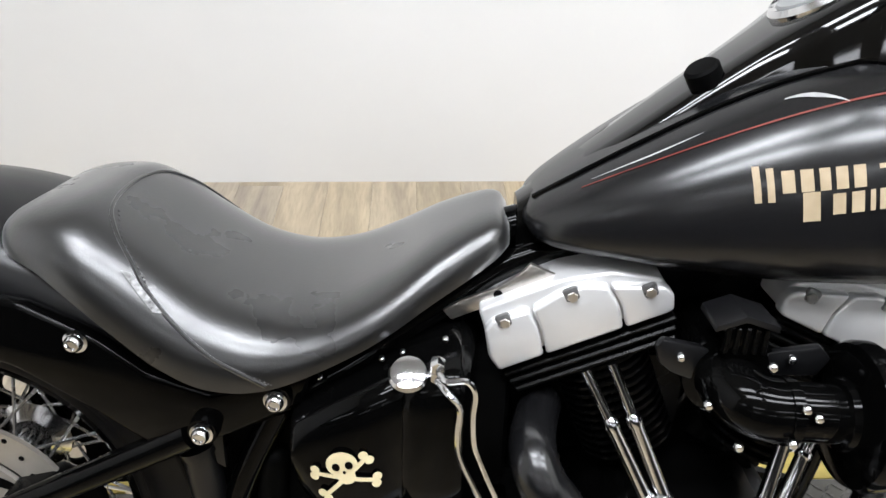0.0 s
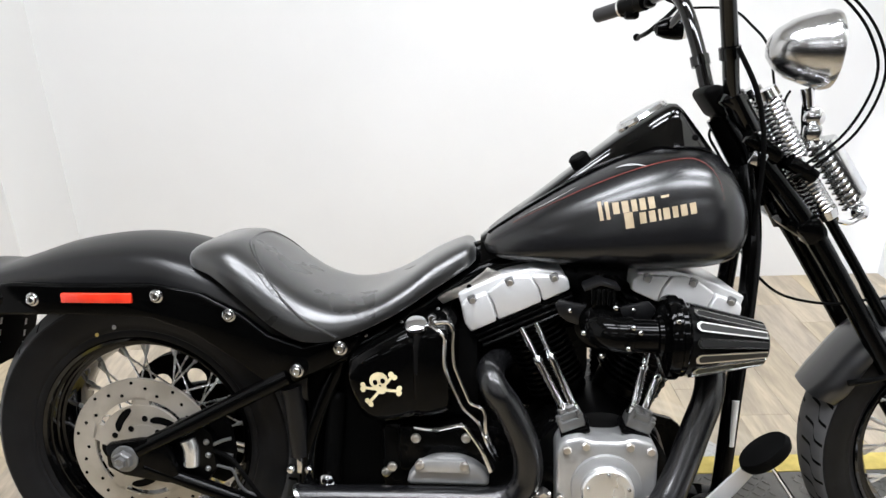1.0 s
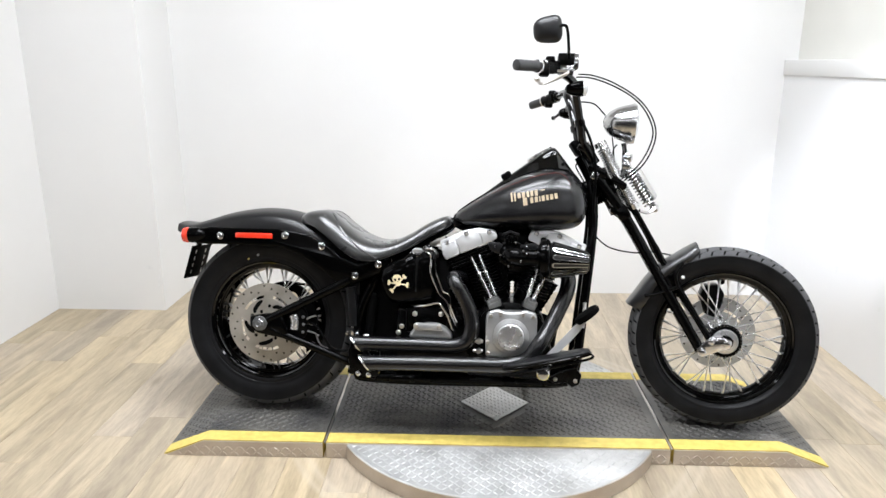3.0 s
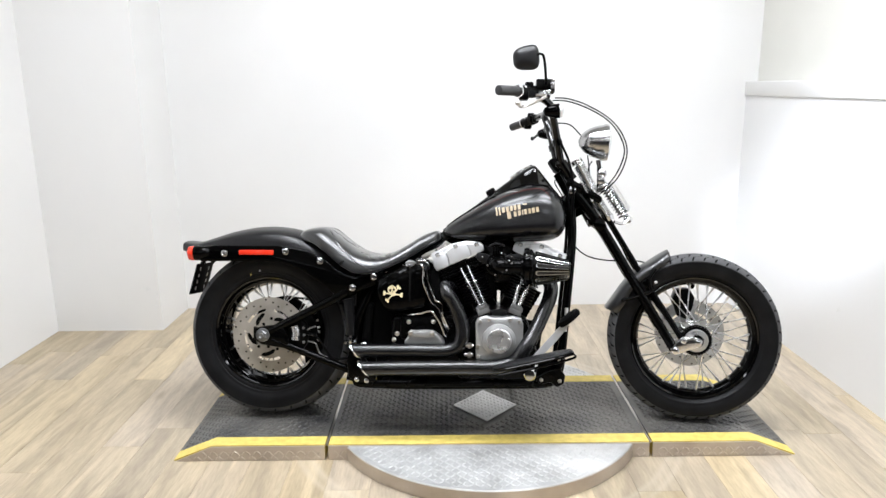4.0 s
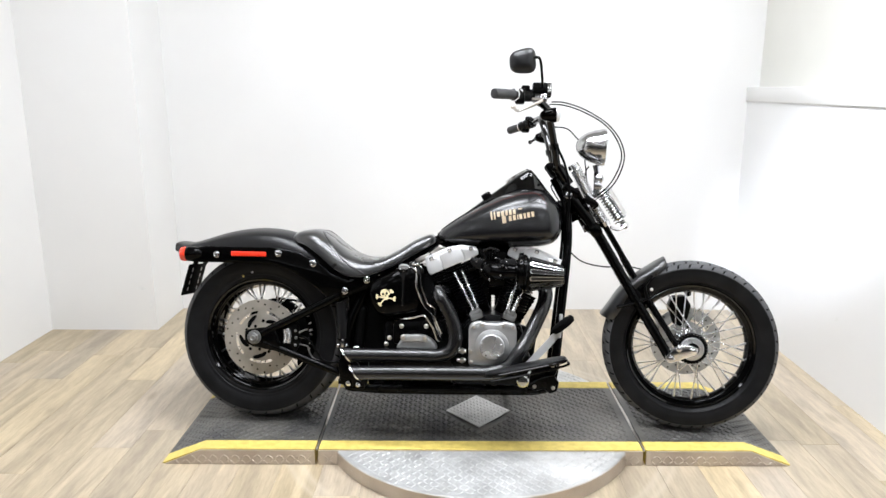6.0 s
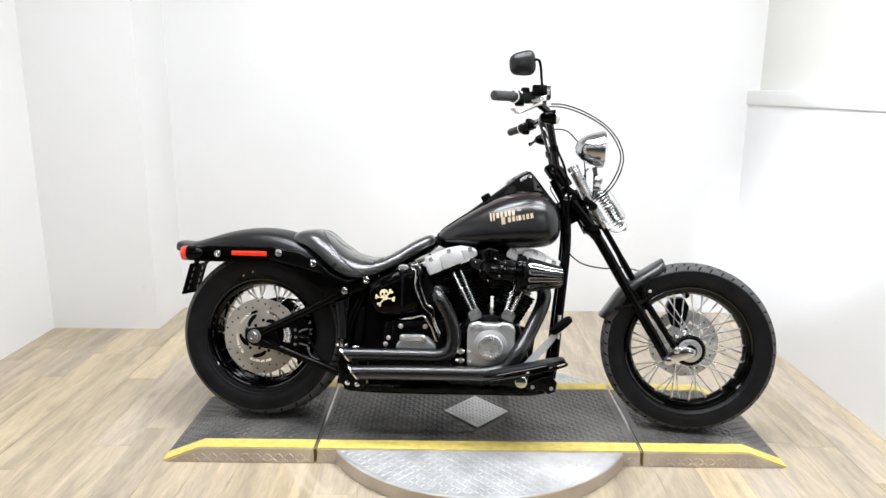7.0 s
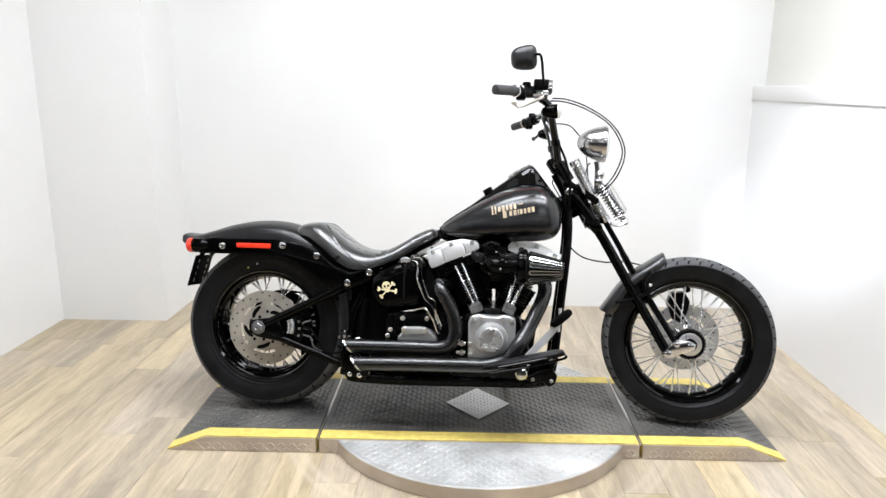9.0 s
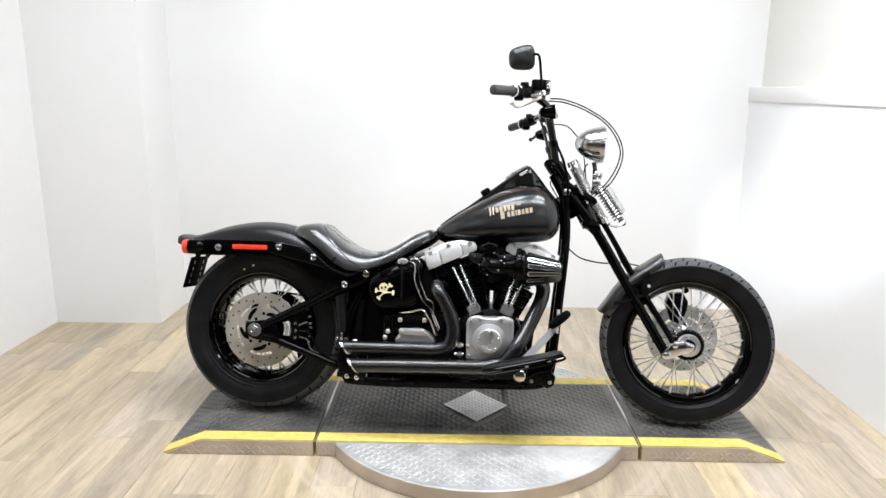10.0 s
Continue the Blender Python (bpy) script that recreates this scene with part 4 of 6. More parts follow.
LETTERS = [(0.062, 0.776, 0.006, 0.031), (0.073, 0.778, 0.006, 0.029), (0.161, 0.816, 0.013, 0.004), (0.104, 0.764, 0.014, 0.026)]  # x, foot, width, height of each gold block
at = 0.084
for w in (0.0125, 0.0125, 0.0105, 0.0115, 0.0120):
    LETTERS.append((at, 0.7875 + 0.185 * (at - 0.084), w * 0.84, 0.0190))
    at += w + 0.0027
at = 0.1275
for w in (0.0125, 0.0125, 0.0050, 0.0125, 0.0105, 0.0125, 0.0120):
    LETTERS.append((at, 0.7730 + 0.205 * (at - 0.1275), w * 0.84, 0.0185))
    at += w + 0.0027
for x, z, w, h in LETTERS:
    bm = bmesh.new()
    rows = []
    for i in range(4):
        xx = x + w * i / 3
        zz = z + 0.19 * w * i / 3
        rows.append([tank_point(xx - 0.14 * h * f, tank_angle(xx - 0.14 * h * f, zz + h * f), 0.0007) for f in (0, 0.5, 1)])
    skin(bm, rows, closed=False, caps=False)
    part("gold_block", bm, GOLD, tank, "gold painted lettering block")

# the tank sits over towards its stand side a little, more so at the top
LEAN_OVER = Matrix(((1, 0, 0, 0), (0, 1, 0.12, -0.12 * 0.70), (0, 0, 1, 0), (0, 0, 0, 1)))
for ob in [tank, *tank.children_recursive]:
    ob.data.transform(LEAN_OVER)

# frame
bm = bmesh.new()
for s in (-1, 1):
    tube(bm, [(0.345, s * 0.02, 0.86), (0.352, s * 0.055, 0.70), (0.328, s * 0.075, 0.42), (0.305, s * 0.09, 0.20), (0.27, s * 0.10, 0.148), (0.10, s * 0.12, 0.140), (-0.40, s * 0.13, 0.135), (-0.47, s * 0.13, 0.17), (-0.47, s * 0.12, 0.35), (-0.40, s * 0.11, 0.52)], 0.017, 12, 6)
    tube(bm, [(-0.52, s * 0.13, 0.472), (-0.36, s * 0.120, 0.543), (-0.24, s * 0.075, 0.612), (-0.12, s * 0.035, 0.672), (0.10, s * 0.03, 0.70)], 0.016, 12, 5)
rod(bm, (0.315, 0.042, 0.955), (0.405, 0.036, 0.79), 0.032, segs=20)
tube(bm, [(0.34, 0, 0.84), (0.1, 0, 0.74), (-0.15, 0, 0.69), (-0.35, 0, 0.56)], 0.025, 12, 5)
part("frame", bm, GLOSS, bike, "gloss black steel frame tubes")
bm = bmesh.new()
rod(bm, (-0.44, -0.13, 0.25), (-0.44, 0.13, 0.25), 0.02, segs=16)
swingarm = part("swingarm", bm, GLOSS, bike, "gloss black rear swingarm pivot")
for s in (-1, 1):
    bm = bmesh.new()
    rod(bm, (-0.823, s * 0.148, 0.32), (-0.50, s * 0.142, 0.485), 0.016, 0.017)
    rod(bm, (-0.79, s * 0.148, 0.30), (-0.43, s * 0.140, 0.165), 0.014, 0.015)
    plate(bm, [(-0.862, 0.345), (-0.862, 0.30), (-0.83, 0.283), (-0.74, 0.268), (-0.72, 0.29), (-0.745, 0.36), (-0.80, 0.356)], s * 0.138, s * 0.160, 0.006)
    part("swingarm_side", bm, GLOSS, swingarm, "gloss black triangular swingarm side")
bm = bmesh.new()
lathe(bm, [(0.026, 0.0), (0.026, 0.006), (0.024, 0.007), (0.0215, 0.007)], (-0.823, -0.158, 0.32), (0, -1, 0), 32)
lathe(bm, [(0.019, 0.006), (0.019, 0.017), (0.0165, 0.019), (0.0115, 0.019), (0.0115, 0.026), (0.009, 0.027), (0.006, 0.025), (0.001, 0.025)], (-0.823, -0.158, 0.32), (0, -1, 0), 6)
part("axle_nut", bm, CAST, swingarm, "steel axle nut")
bm = bmesh.new()
plate(bm, [(-0.745, 0.375), (-0.755, 0.30), (-0.735, 0.262), (-0.68, 0.255), (-0.655, 0.29), (-0.66, 0.36), (-0.69, 0.39)], -0.078, -0.135, 0.008)
caliper = part("rear_caliper", bm, BLACK, swingarm, "black brake caliper")
bm = bmesh.new()
plate(bm, [(-0.700, 0.372), (-0.650, 0.396), (-0.630, 0.370), (-0.622, 0.320), (-0.632, 0.262), (-0.650, 0.250), (-0.715, 0.275)], -0.105, -0.117, 0.004)
part("brake_bracket", bm, MATTE, swingarm, "matte black brake bracket between the swingarm rods")
bm = bmesh.new()
tube(bm, [(-0.707, -0.139, 0.352), (-0.701, -0.139, 0.33), (-0.703, -0.139, 0.300)], 0.0150, 12, 4)
part("caliper_badge", bm, SPOKE, caliper, "bright oval caliper cover")
bm = bmesh.new()
tube(bm, [(-0.66, -0.13, 0.325), (-0.62, -0.145, 0.315), (-0.585, -0.15, 0.27), (-0.555, -0.15, 0.235), (-0.50, -0.14, 0.235), (-0.46, -0.13, 0.27)], 0.0045, 8, 6)
part("brake_hose", bm, MATTE, swingarm, "black rubber brake hose")
# the grey colour stands for highlights along dark brake lines
bm = bmesh.new()
tube(bm, [(-0.668, -0.128, 0.333), (-0.645, -0.130, 0.345), (-0.625, -0.130, 0.351)], 0.0035, 8, 4)
tube(bm, [(-0.668, -0.128, 0.324), (-0.645, -0.130, 0.319), (-0.624, -0.130, 0.315)], 0.0035, 8, 4)
tube(bm, [(-0.660, -0.128, 0.294), (-0.640, -0.130, 0.290), (-0.625, -0.130, 0.284), (-0.615, -0.130, 0.256), (-0.600, -0.130, 0.240), (-0.581, -0.130, 0.233)], 0.0030, 8, 4)
part("brake_pipe", bm, CAST, caliper, "thin brake pipes with their highlights painted as grey")
bolts("caliper_bolt", [(-0.672, -0.13, 0.345), (-0.670, -0.13, 0.318), (-0.672, -0.13, 0.29)], 0.006, 0.010, CAST, caliper)
bm = bmesh.new()
box(bm, (-0.315, 0, 0.37), (0.34, 0.20, 0.40), 0.02)
box(bm, (-0.428, -0.10, 0.345), (0.036, 0.05, 0.20), 0.016, tilt(-6), 4)
box(bm, (-0.12, 0, 0.56), (0.13, 0.12, 0.16), 0.02)
part("inner_fender", bm, MATTE, bike, "matte black inner fender and battery box")
bm = bmesh.new()
rod(bm, (-0.500, -0.125, 0.455), (-0.490, -0.125, 0.32), 0.020, segs=16)
rod(bm, (-0.502, -0.125, 0.458), (-0.500, -0.125, 0.450), 0.023, segs=16)
damper = part("shock_cover", bm, SATIN, bike, "black rear shock cover")
bm = bmesh.new()
box(bm, (-0.490, -0.133, 0.303), (0.012, 0.012, 0.034), 0.003)
part("shock_clevis", bm, CHROME, damper, "chrome clevis")
bolts("shock_bolt", [(-0.508, -0.133, 0.294), (-0.472, -0.133, 0.294)], 0.009, 0.012, CHROME, damper)
bolts("pivot_bolt", [(-0.433, -0.15, 0.284)], 0.015, 0.016, CHROME, damper)

# oil tank, with decal
def oil_front(x):
    """How far the oil tank's two rounded lobes reach to the right."""
    mid, half = (-0.325, 0.068) if x < -0.262 else (-0.222, 0.046)
    return -0.164 + 0.014 * min(1.0, abs(x - mid) / half) ** 2.6


bm = bmesh.new()
rings = []
for i in range(41):
    x = -0.393 + 0.208 * i / 40
    end = min(1.0, i / 3, (40 - i) / 3) ** 0.5
    low = curve_at([(-0.393, 0.500), (-0.375, 0.448), (-0.345, 0.410), (-0.30, 0.407), (-0.205, 0.424), (-0.185, 0.44)], x)
    high = curve_at([(-0.393, 0.510), (-0.375, 0.528), (-0.29, 0.572), (-0.215, 0.596), (-0.195, 0.590), (-0.185, 0.575)], x)
    y = -0.05 + (oil_front(x) + 0.05) * end
    r = 0.022
    ring = [(x, 0.13, low), (x, y + r, low), (x, y + r * 0.3, low + r * 0.3), (x, y, low + r)]
    ring += [(x, y - 0.004 * math.sin(math.pi * k / 6), low + r + (high - low - 2 * r) * k / 6) for k in range(1, 6)]
    ring += [(x, y, high - r), (x, y + r * 0.3, high - r * 0.3), (x, y + r, high), (x, 0.13, high)]
    rings.append(ring)
skin(bm, rings)
oil_tank = part("oil_tank", bm, GLOSS, bike, "gloss black horseshoe oil tank", sharp=1.0)


def decal_disc(bm, x, z, rx, rz, turn=0.0, y=-0.1612, n=20):
    c, s = math.cos(turn), math.sin(turn)
    ring = [Vector((x + c * rx * math.cos(t) - s * rz * math.sin(t), y, z + s * rx * math.cos(t) + c * rz * math.sin(t))) for t in (2 * math.pi * k / n for k in range(n))]
    bm.faces.new([bm.verts.new(Vector((p.x, p.y + oil_front(p.x) + 0.1535, p.z))) for p in ring])


SKULL_X, SKULL_Z = -0.321, 0.485
bm = bmesh.new()
decal_disc(bm, SKULL_X, SKULL_Z + 0.010, 0.0205, 0.0185)
decal_disc(bm, SKULL_X + 0.002, SKULL_Z - 0.008, 0.012, 0.012, y=-0.1613)
for a in (0.62, -0.30):
    for f in (-1, 1):
        ux, uz = math.cos(a) * f, math.sin(a) * f
        for t in range(8):
            decal_disc(bm, SKULL_X + ux * (0.006 + 0.0043 * t), SKULL_Z - 0.010 + uz * (0.006 + 0.0043 * t), 0.0034, 0.0034, y=-0.1614, n=8)
        for k in (-1, 1):
            decal_disc(bm, SKULL_X + ux * 0.040 - uz * 0.005 * k, SKULL_Z - 0.010 + uz * 0.040 + ux * 0.005 * k, 0.0062, 0.0062, y=-0.1615, n=10)
decal_turn = Matrix.Translation((SKULL_X, 0, SKULL_Z)) @ tilt(12) @ Matrix.Diagonal((0.80, 1, 0.85, 1)) @ Matrix.Translation((-SKULL_X, 0, -SKULL_Z))
bm.transform(decal_turn)
decal = part("decal", bm, CREAM, oil_tank, "cream skull and crossed bones decal")
bm = bmesh.new()
for dx in (-0.008, 0.009):
    decal_disc(bm, SKULL_X + dx, SKULL_Z + 0.008, 0.0052, 0.0058, y=-0.1620)
decal_disc(bm, SKULL_X + 0.001, SKULL_Z - 0.001, 0.0020, 0.0024, y=-0.1620)
bm.transform(decal_turn)
part("decal_eyes", bm, MATTE, decal, "dark eye spots")
bm = bmesh.new()
lathe(bm, [(0.010, -0.03), (0.015, -0.004), (0.0195, 0.0), (0.0205, 0.004), (0.018, 0.008), (0.010, 0.0105), (0.002, 0.011)], (-0.257, -0.146, 0.586), (0, -0.50, 0.86), 24)
part("oil_cap", bm, CHROME, oil_tank, "domed chrome oil filler cap")
bm = bmesh.new()
tube(bm, [(-0.232, -0.135, 0.600), (-0.221, -0.175, 0.601), (-0.200, -0.175, 0.601), (-0.191, -0.175, 0.588), (-0.192, -0.175, 0.560), (-0.190, -0.175, 0.530), (-0.184, -0.175, 0.510), (-0.168, -0.175, 0.470), (-0.160, -0.175, 0.455), (-0.138, -0.175, 0.442), (-0.134, -0.175, 0.400), (-0.112, -0.150, 0.344)], 0.0032, 8, 5)
tube(bm, [(-0.240, -0.135, 0.588), (-0.217, -0.178, 0.588), (-0.205, -0.178, 0.572), (-0.206, -0.178, 0.545), (-0.205, -0.178, 0.522), (-0.198, -0.178, 0.500), (-0.180, -0.178, 0.460), (-0.172, -0.178, 0.446), (-0.148, -0.175, 0.420), (-0.134, -0.175, 0.384), (-0.116, -0.150, 0.338)], 0.0032, 8, 5)
tube(bm, [(-0.262, -0.150, 0.397), (-0.226, -0.175, 0.405), (-0.182, -0.178, 0.416), (-0.170, -0.178, 0.412), (-0.160, -0.178, 0.398), (-0.140, -0.178, 0.366), (-0.126, -0.175, 0.328)], 0.0040, 8, 5)
for p, q in (((-0.139, -0.175, 0.362), (-0.123, -0.153, 0.322)), ((-0.133, -0.175, 0.398), (-0.114, -0.151, 0.350))):
    rod(bm, p, q, 0.0058, 0.0058, 10)
for z in (0.606, 0.596):
    bolt(bm, (-0.228, -0.145, z - 0.004), 0.008, 0.014, dome=False)
part("oil_line", bm, CHROME, oil_tank, "chrome oil lines")
first = None
for k in range(8):
    m = pose(-0.375 + 0.022 * k, -0.128, 0.554 + 0.0087 * k)
    if first is None:
        bm = bmesh.new()
        bolt(bm, (0, -0.008, 0), 0.0035, 0.006)
        first = part("rivet", bm, CHROME, oil_tank, matrix=m)
    elif k in (1, 4, 5, 7):
        repeat(first, "rivet", m, oil_tank)
# the oil tank stands out to the right of the frame
for ob in [oil_tank, *oil_tank.children_recursive]:
    if ob.name.startswith("rivet"):
        continue
    ob.data.transform(Matrix.Translation((0.001, -0.030, 0.008)))

# engine
CRANK = Vector((0.072, 0, 0.30))
engine_bm = bmesh.new()
lathe(engine_bm, [(0.10, -0.165), (0.128, -0.15), (0.130, 0.0), (0.128, 0.14), (0.10, 0.16)], CRANK, (0, 1, 0), 40)
plate(engine_bm, [(-0.08, 0.16), (0.20, 0.16), (0.22, 0.26), (0.18, 0.39), (0.10, 0.42), (-0.02, 0.41), (-0.07, 0.34)], -0.14, 0.14, 0.015)
box(engine_bm, (-0.20, 0, 0.30), (0.26, 0.30, 0.20), 0.02)
box(engine_bm, (0.08, 0, 0.60), (0.18, 0.10, 0.16), 0.02)
engine = part("engine", engine_bm, BLACK, bike, "black V-twin engine crankcase")
# added black plates block bright background in the gaps; teeth stand for fin ends
bm = bmesh.new()
for side in (-1, 1):
    edge = [(0.0735 + side * (0.0045 + 0.0035 * (k % 2)), 0.405 + 0.0056 * k) for k in range(15)]
    plate(bm, edge + [(0.0735 + side * 0.075, 0.484), (0.0735 + side * 0.055, 0.405)], 0.050, 0.062)
plate(bm, [(0.0, 0.482), (0.147, 0.482), (0.147, 0.56), (0.0, 0.56)], 0.050, 0.062)
edge = [(0.176 + 0.0046 * k + 0.004 * (k % 2), 0.380 + 0.0078 * k) for k in range(14)]
plate(bm, edge + [(0.20, 0.50), (0.14, 0.40), (0.14, 0.20), (0.225, 0.20), (0.245, 0.352), (0.228, 0.366)], -0.036, -0.024)
plate(bm, [(0.015, 0.45), (0.052, 0.45), (0.0575, 0.48), (0.0575, 0.56), (0.015, 0.56)], -0.062, -0.052)
part("engine_web", bm, BLACK, engine, "added black toothed plates that narrow the see-through gaps")
# added block, no engine part: keeps the bright wall from showing through
for x, w in ((-0.105, 0.16),):
    bm = bmesh.new()
    box(bm, (x, 0.045, 0.465), (w, 0.10, 0.19), 0.02)
    part("engine_shroud", bm, BLACK, engine, "added black block hiding the bright gap behind the cylinder")
for deg in (22.5, -22.5):
    up = Vector((-math.sin(radians(deg)), 0, math.cos(radians(deg))))
    turn = Matrix.Rotation(radians(-deg), 4, "Y")
    bm = bmesh.new()
    rod(bm, CRANK + up * 0.10, CRANK + up * 0.33, 0.044, segs=24)
    cyl = part("cylinder", bm, BLACK, engine, "black engine cylinder")
    first = None
    for k in range(13):
        m = Matrix.Translation(CRANK + up * (0.165 + 0.0115 * k)) @ turn @ Matrix.Translation((math.copysign(0.008, -deg), 0, 0))
        if first is None:
            bm = bmesh.new()
            b = bmesh.new()
            bmesh.ops.create_cube(b, size=1)
            bmesh.ops.scale(b, vec=(0.112, 0.205, 0.004), verts=b.verts)
            vert = [e for e in b.edges if abs((e.verts[0].co - e.verts[1].co).z) > 0.002]
            bmesh.ops.bevel(b, geom=vert, offset=0.045, segments=4, profile=0.5, affect="EDGES")
            merge(bm, b)
            first = part("fin", bm, BLACK, cyl, "black cooling fin with a bare edge", matrix=m)
        else:
            repeat(first, "fin", m, cyl)
    flip = Matrix() if deg > 0 else Matrix.Translation((0.141, 0, 0)) @ Matrix.Diagonal((-1, 1, 1, 1))
    for k in range(3):
        bm = bmesh.new()
        box(bm, (-0.066 + 0.0042 * k, 0, 0.593 - 0.0105 * k), (0.196 - 0.006 * k, 0.215, 0.0062), 0.002, Matrix.Rotation(radians(-24), 4, "Y"), 1)
        bm.transform(flip)
        part("cylinder_head_fin", bm, BLACK, cyl, "thick black head fin")
    bm = bmesh.new()
    box(bm, (-0.062, 0, 0.582), (0.17, 0.19, 0.04), 0.006, Matrix.Rotation(radians(-24), 4, "Y"))
    bm.transform(flip)
    part("cylinder_head", bm, BLACK, cyl, "black cylinder head")
    # rocker cover: a stepped casting with three smooth faces
    bm = bmesh.new()
    plate(bm, [(-0.187, 0.633), (-0.169, 0.573), (-0.162, 0.568), (0.012, 0.647), (0.010, 0.668), (0.002, 0.678), (-0.050, 0.683), (-0.100, 0.672)], 0.095, -0.104, 0.006, 3)
    bm.transform(flip)
    cover = part("rocker_cover", bm, SILVER, engine, "silver rocker cover")
    for face in ([(-0.180, 0.615), (-0.174, 0.582), (-0.162, 0.565), (-0.1145, 0.5865), (-0.1225, 0.618), (-0.134, 0.640), (-0.172, 0.626)],
                 [(-0.112, 0.5877), (-0.0335, 0.6232), (-0.040, 0.648), (-0.0545, 0.6708), (-0.080, 0.671), (-0.104, 0.661), (-0.131, 0.641), (-0.120, 0.618)],
                 [(-0.031, 0.6243), (0.010, 0.6430), (0.0165, 0.648), (0.0135, 0.666), (0.004, 0.674), (-0.0515, 0.671), (-0.0375, 0.648)]):
        bm = bmesh.new()
        plate(bm, face, -0.098, -0.117, 0.0045, 3)
        bm.transform(flip)
        part("cover_face", bm, SILVER, cover, "smooth silver cover face")
    for x, z in ((-0.160, 0.6265), (-0.092, 0.660), (-0.012, 0.668)):
        bm = bmesh.new()
        box(bm, (x, -0.1145, z + 0.001), (0.017, 0.008, 0.016), 0.004, tilt(24), 2)
        bm.transform(flip)
        pocket = part("bolt_pocket", bm, CAST, cover, "dark grey bolt pocket")
        bm = bmesh.new()
        bolt(bm, (x + 0.001, -0.114, z - 0.001), 0.0060, 0.006, dome=False)
        bm.transform(flip)
        part("cover_bolt", bm, STEEL, pocket, "steel cover bolt")
# engine top mount
bm = bmesh.new()
plate(bm, [(-0.226, 0.622), (-0.216, 0.610), (-0.187, 0.623), (-0.113, 0.652), (-0.103, 0.668), (-0.133, 0.681), (-0.140, 0.672), (-0.166, 0.652), (-0.207, 0.634)], -0.080, -0.087, 0.002)
top_mount = part("top_mount", bm, STEEL, engine, "tan-tinted metal engine mount plate")
bm = bmesh.new()
lathe(bm, [(0.005, 0), (0.005, 0.0006)], (-0.166, -0.0872, 0.644), (0, -1, 0), 12)
part("mount_hole", bm, MATTE, top_mount, "dark bolt hole")
# cam cover
bm = bmesh.new()
CAM = [(-0.010, 0.248), (0.156, 0.246), (0.160, 0.262), (0.162, 0.385), (0.152, 0.404), (0.118, 0.412), (0.098, 0.404), (0.050, 0.404), (0.030, 0.412), (0.000, 0.404), (-0.012, 0.385)]
plate(bm, CAM, -0.15, -0.222, 0.010, 3)
cam_cover = part("cam_cover", bm, ALU, engine, "cast aluminium cam cover")
bm = bmesh.new()
lathe(bm, [(0.062, -0.01), (0.060, 0.006), (0.050, 0.010), (0.0455, 0.011)], (0.074, -0.222, 0.322), (0, -1, 0), 40)
part("cam_boss", bm, ALU, cam_cover)
bm = bmesh.new()
lathe(bm, [(0.045, 0.0), (0.045, 0.018), (0.042, 0.0215), (0.030, 0.022), (0.029, 0.019), (0.001, 0.0195)], (0.074, -0.228, 0.322), (0, -1, 0), 40)
points_cover = part("points_cover", bm, SPOKE, cam_cover, "round polished points cover")
ring = [radians(90 + 72 * k) for k in range(5)]
bolts("cover_screw", [(0.074 + 0.036 * math.cos(a), -0.2495, 0.322 + 0.036 * math.sin(a)) for a in ring], 0.0035, 0.004, CHROME, points_cover)
bolts("cam_bolt", [(x, -0.2215, z) for x, z in ((0.006, 0.390), (0.038, 0.397), (0.113, 0.397), (0.148, 0.390), (-0.004, 0.30), (-0.002, 0.262), (0.150, 0.300), (0.148, 0.26))], 0.0075, 0.007, STEEL, cam_cover, False)
for x, deg in ((0.016, 22), (0.134, -22)):
    b = bmesh.new()
    box(b, (0, 0, -0.003), (0.054, 0.048, 0.020), 0.004)
    box(b, (0, 0, 0.012), (0.036, 0.036, 0.016), 0.004)
    for dx in (-0.0215, 0.0215):
        rod(b, (dx, -0.016, 0.004), (dx, -0.016, 0.014), 0.0075, segs=12)
        bolt(b, (dx, -0.016, 0.014), 0.0055, 0.008, (0, 0, 1), dome=False)
    for dx in (-0.0095, 0.0095):
        rod(b, (dx, -0.004, 0.018), (dx, -0.004, 0.027), 0.0105, 0.0095, 14)
    b.transform(Matrix.Translation((x, -0.175, 0.425)) @ tilt(deg) @ Matrix.Diagonal((0.84, 0.9, 0.92, 1)))
    lifter = part("lifter_block", b, CAST, engine, "grey lifter block")
    b = bmesh.new()
    box(b, (0, 0, -0.019), (0.052, 0.050, 0.012), 0.003)
    b.transform(Matrix.Translation((x, -0.175, 0.425)) @ tilt(deg))
    part("lifter_base", b, BLACK, lifter, "black lifter base")
for p, q in (((-0.071, -0.128, 0.578), (0.007, -0.172, 0.436)), ((-0.044, -0.128, 0.588), (0.026, -0.172, 0.436)), ((0.160, -0.128, 0.56), (0.124, -0.172, 0.436)), ((0.188, -0.128, 0.53), (0.142, -0.172, 0.434))):
    p, q = Vector(p), Vector(q)
    n = (q - p).length
    bm = bmesh.new()
    lathe(bm, [(0.006, 0), (0.006, n * 0.34), (0.0085, n * 0.36), (0.0095, n * 0.40), (0.0078, n * 0.43), (0.0078, n * 0.90), (0.0105, n * 0.92), (0.0105, n)], p, q - p, 14)
    part("pushrod_tube", bm, CHROME, engine, "chrome pushrod tube")
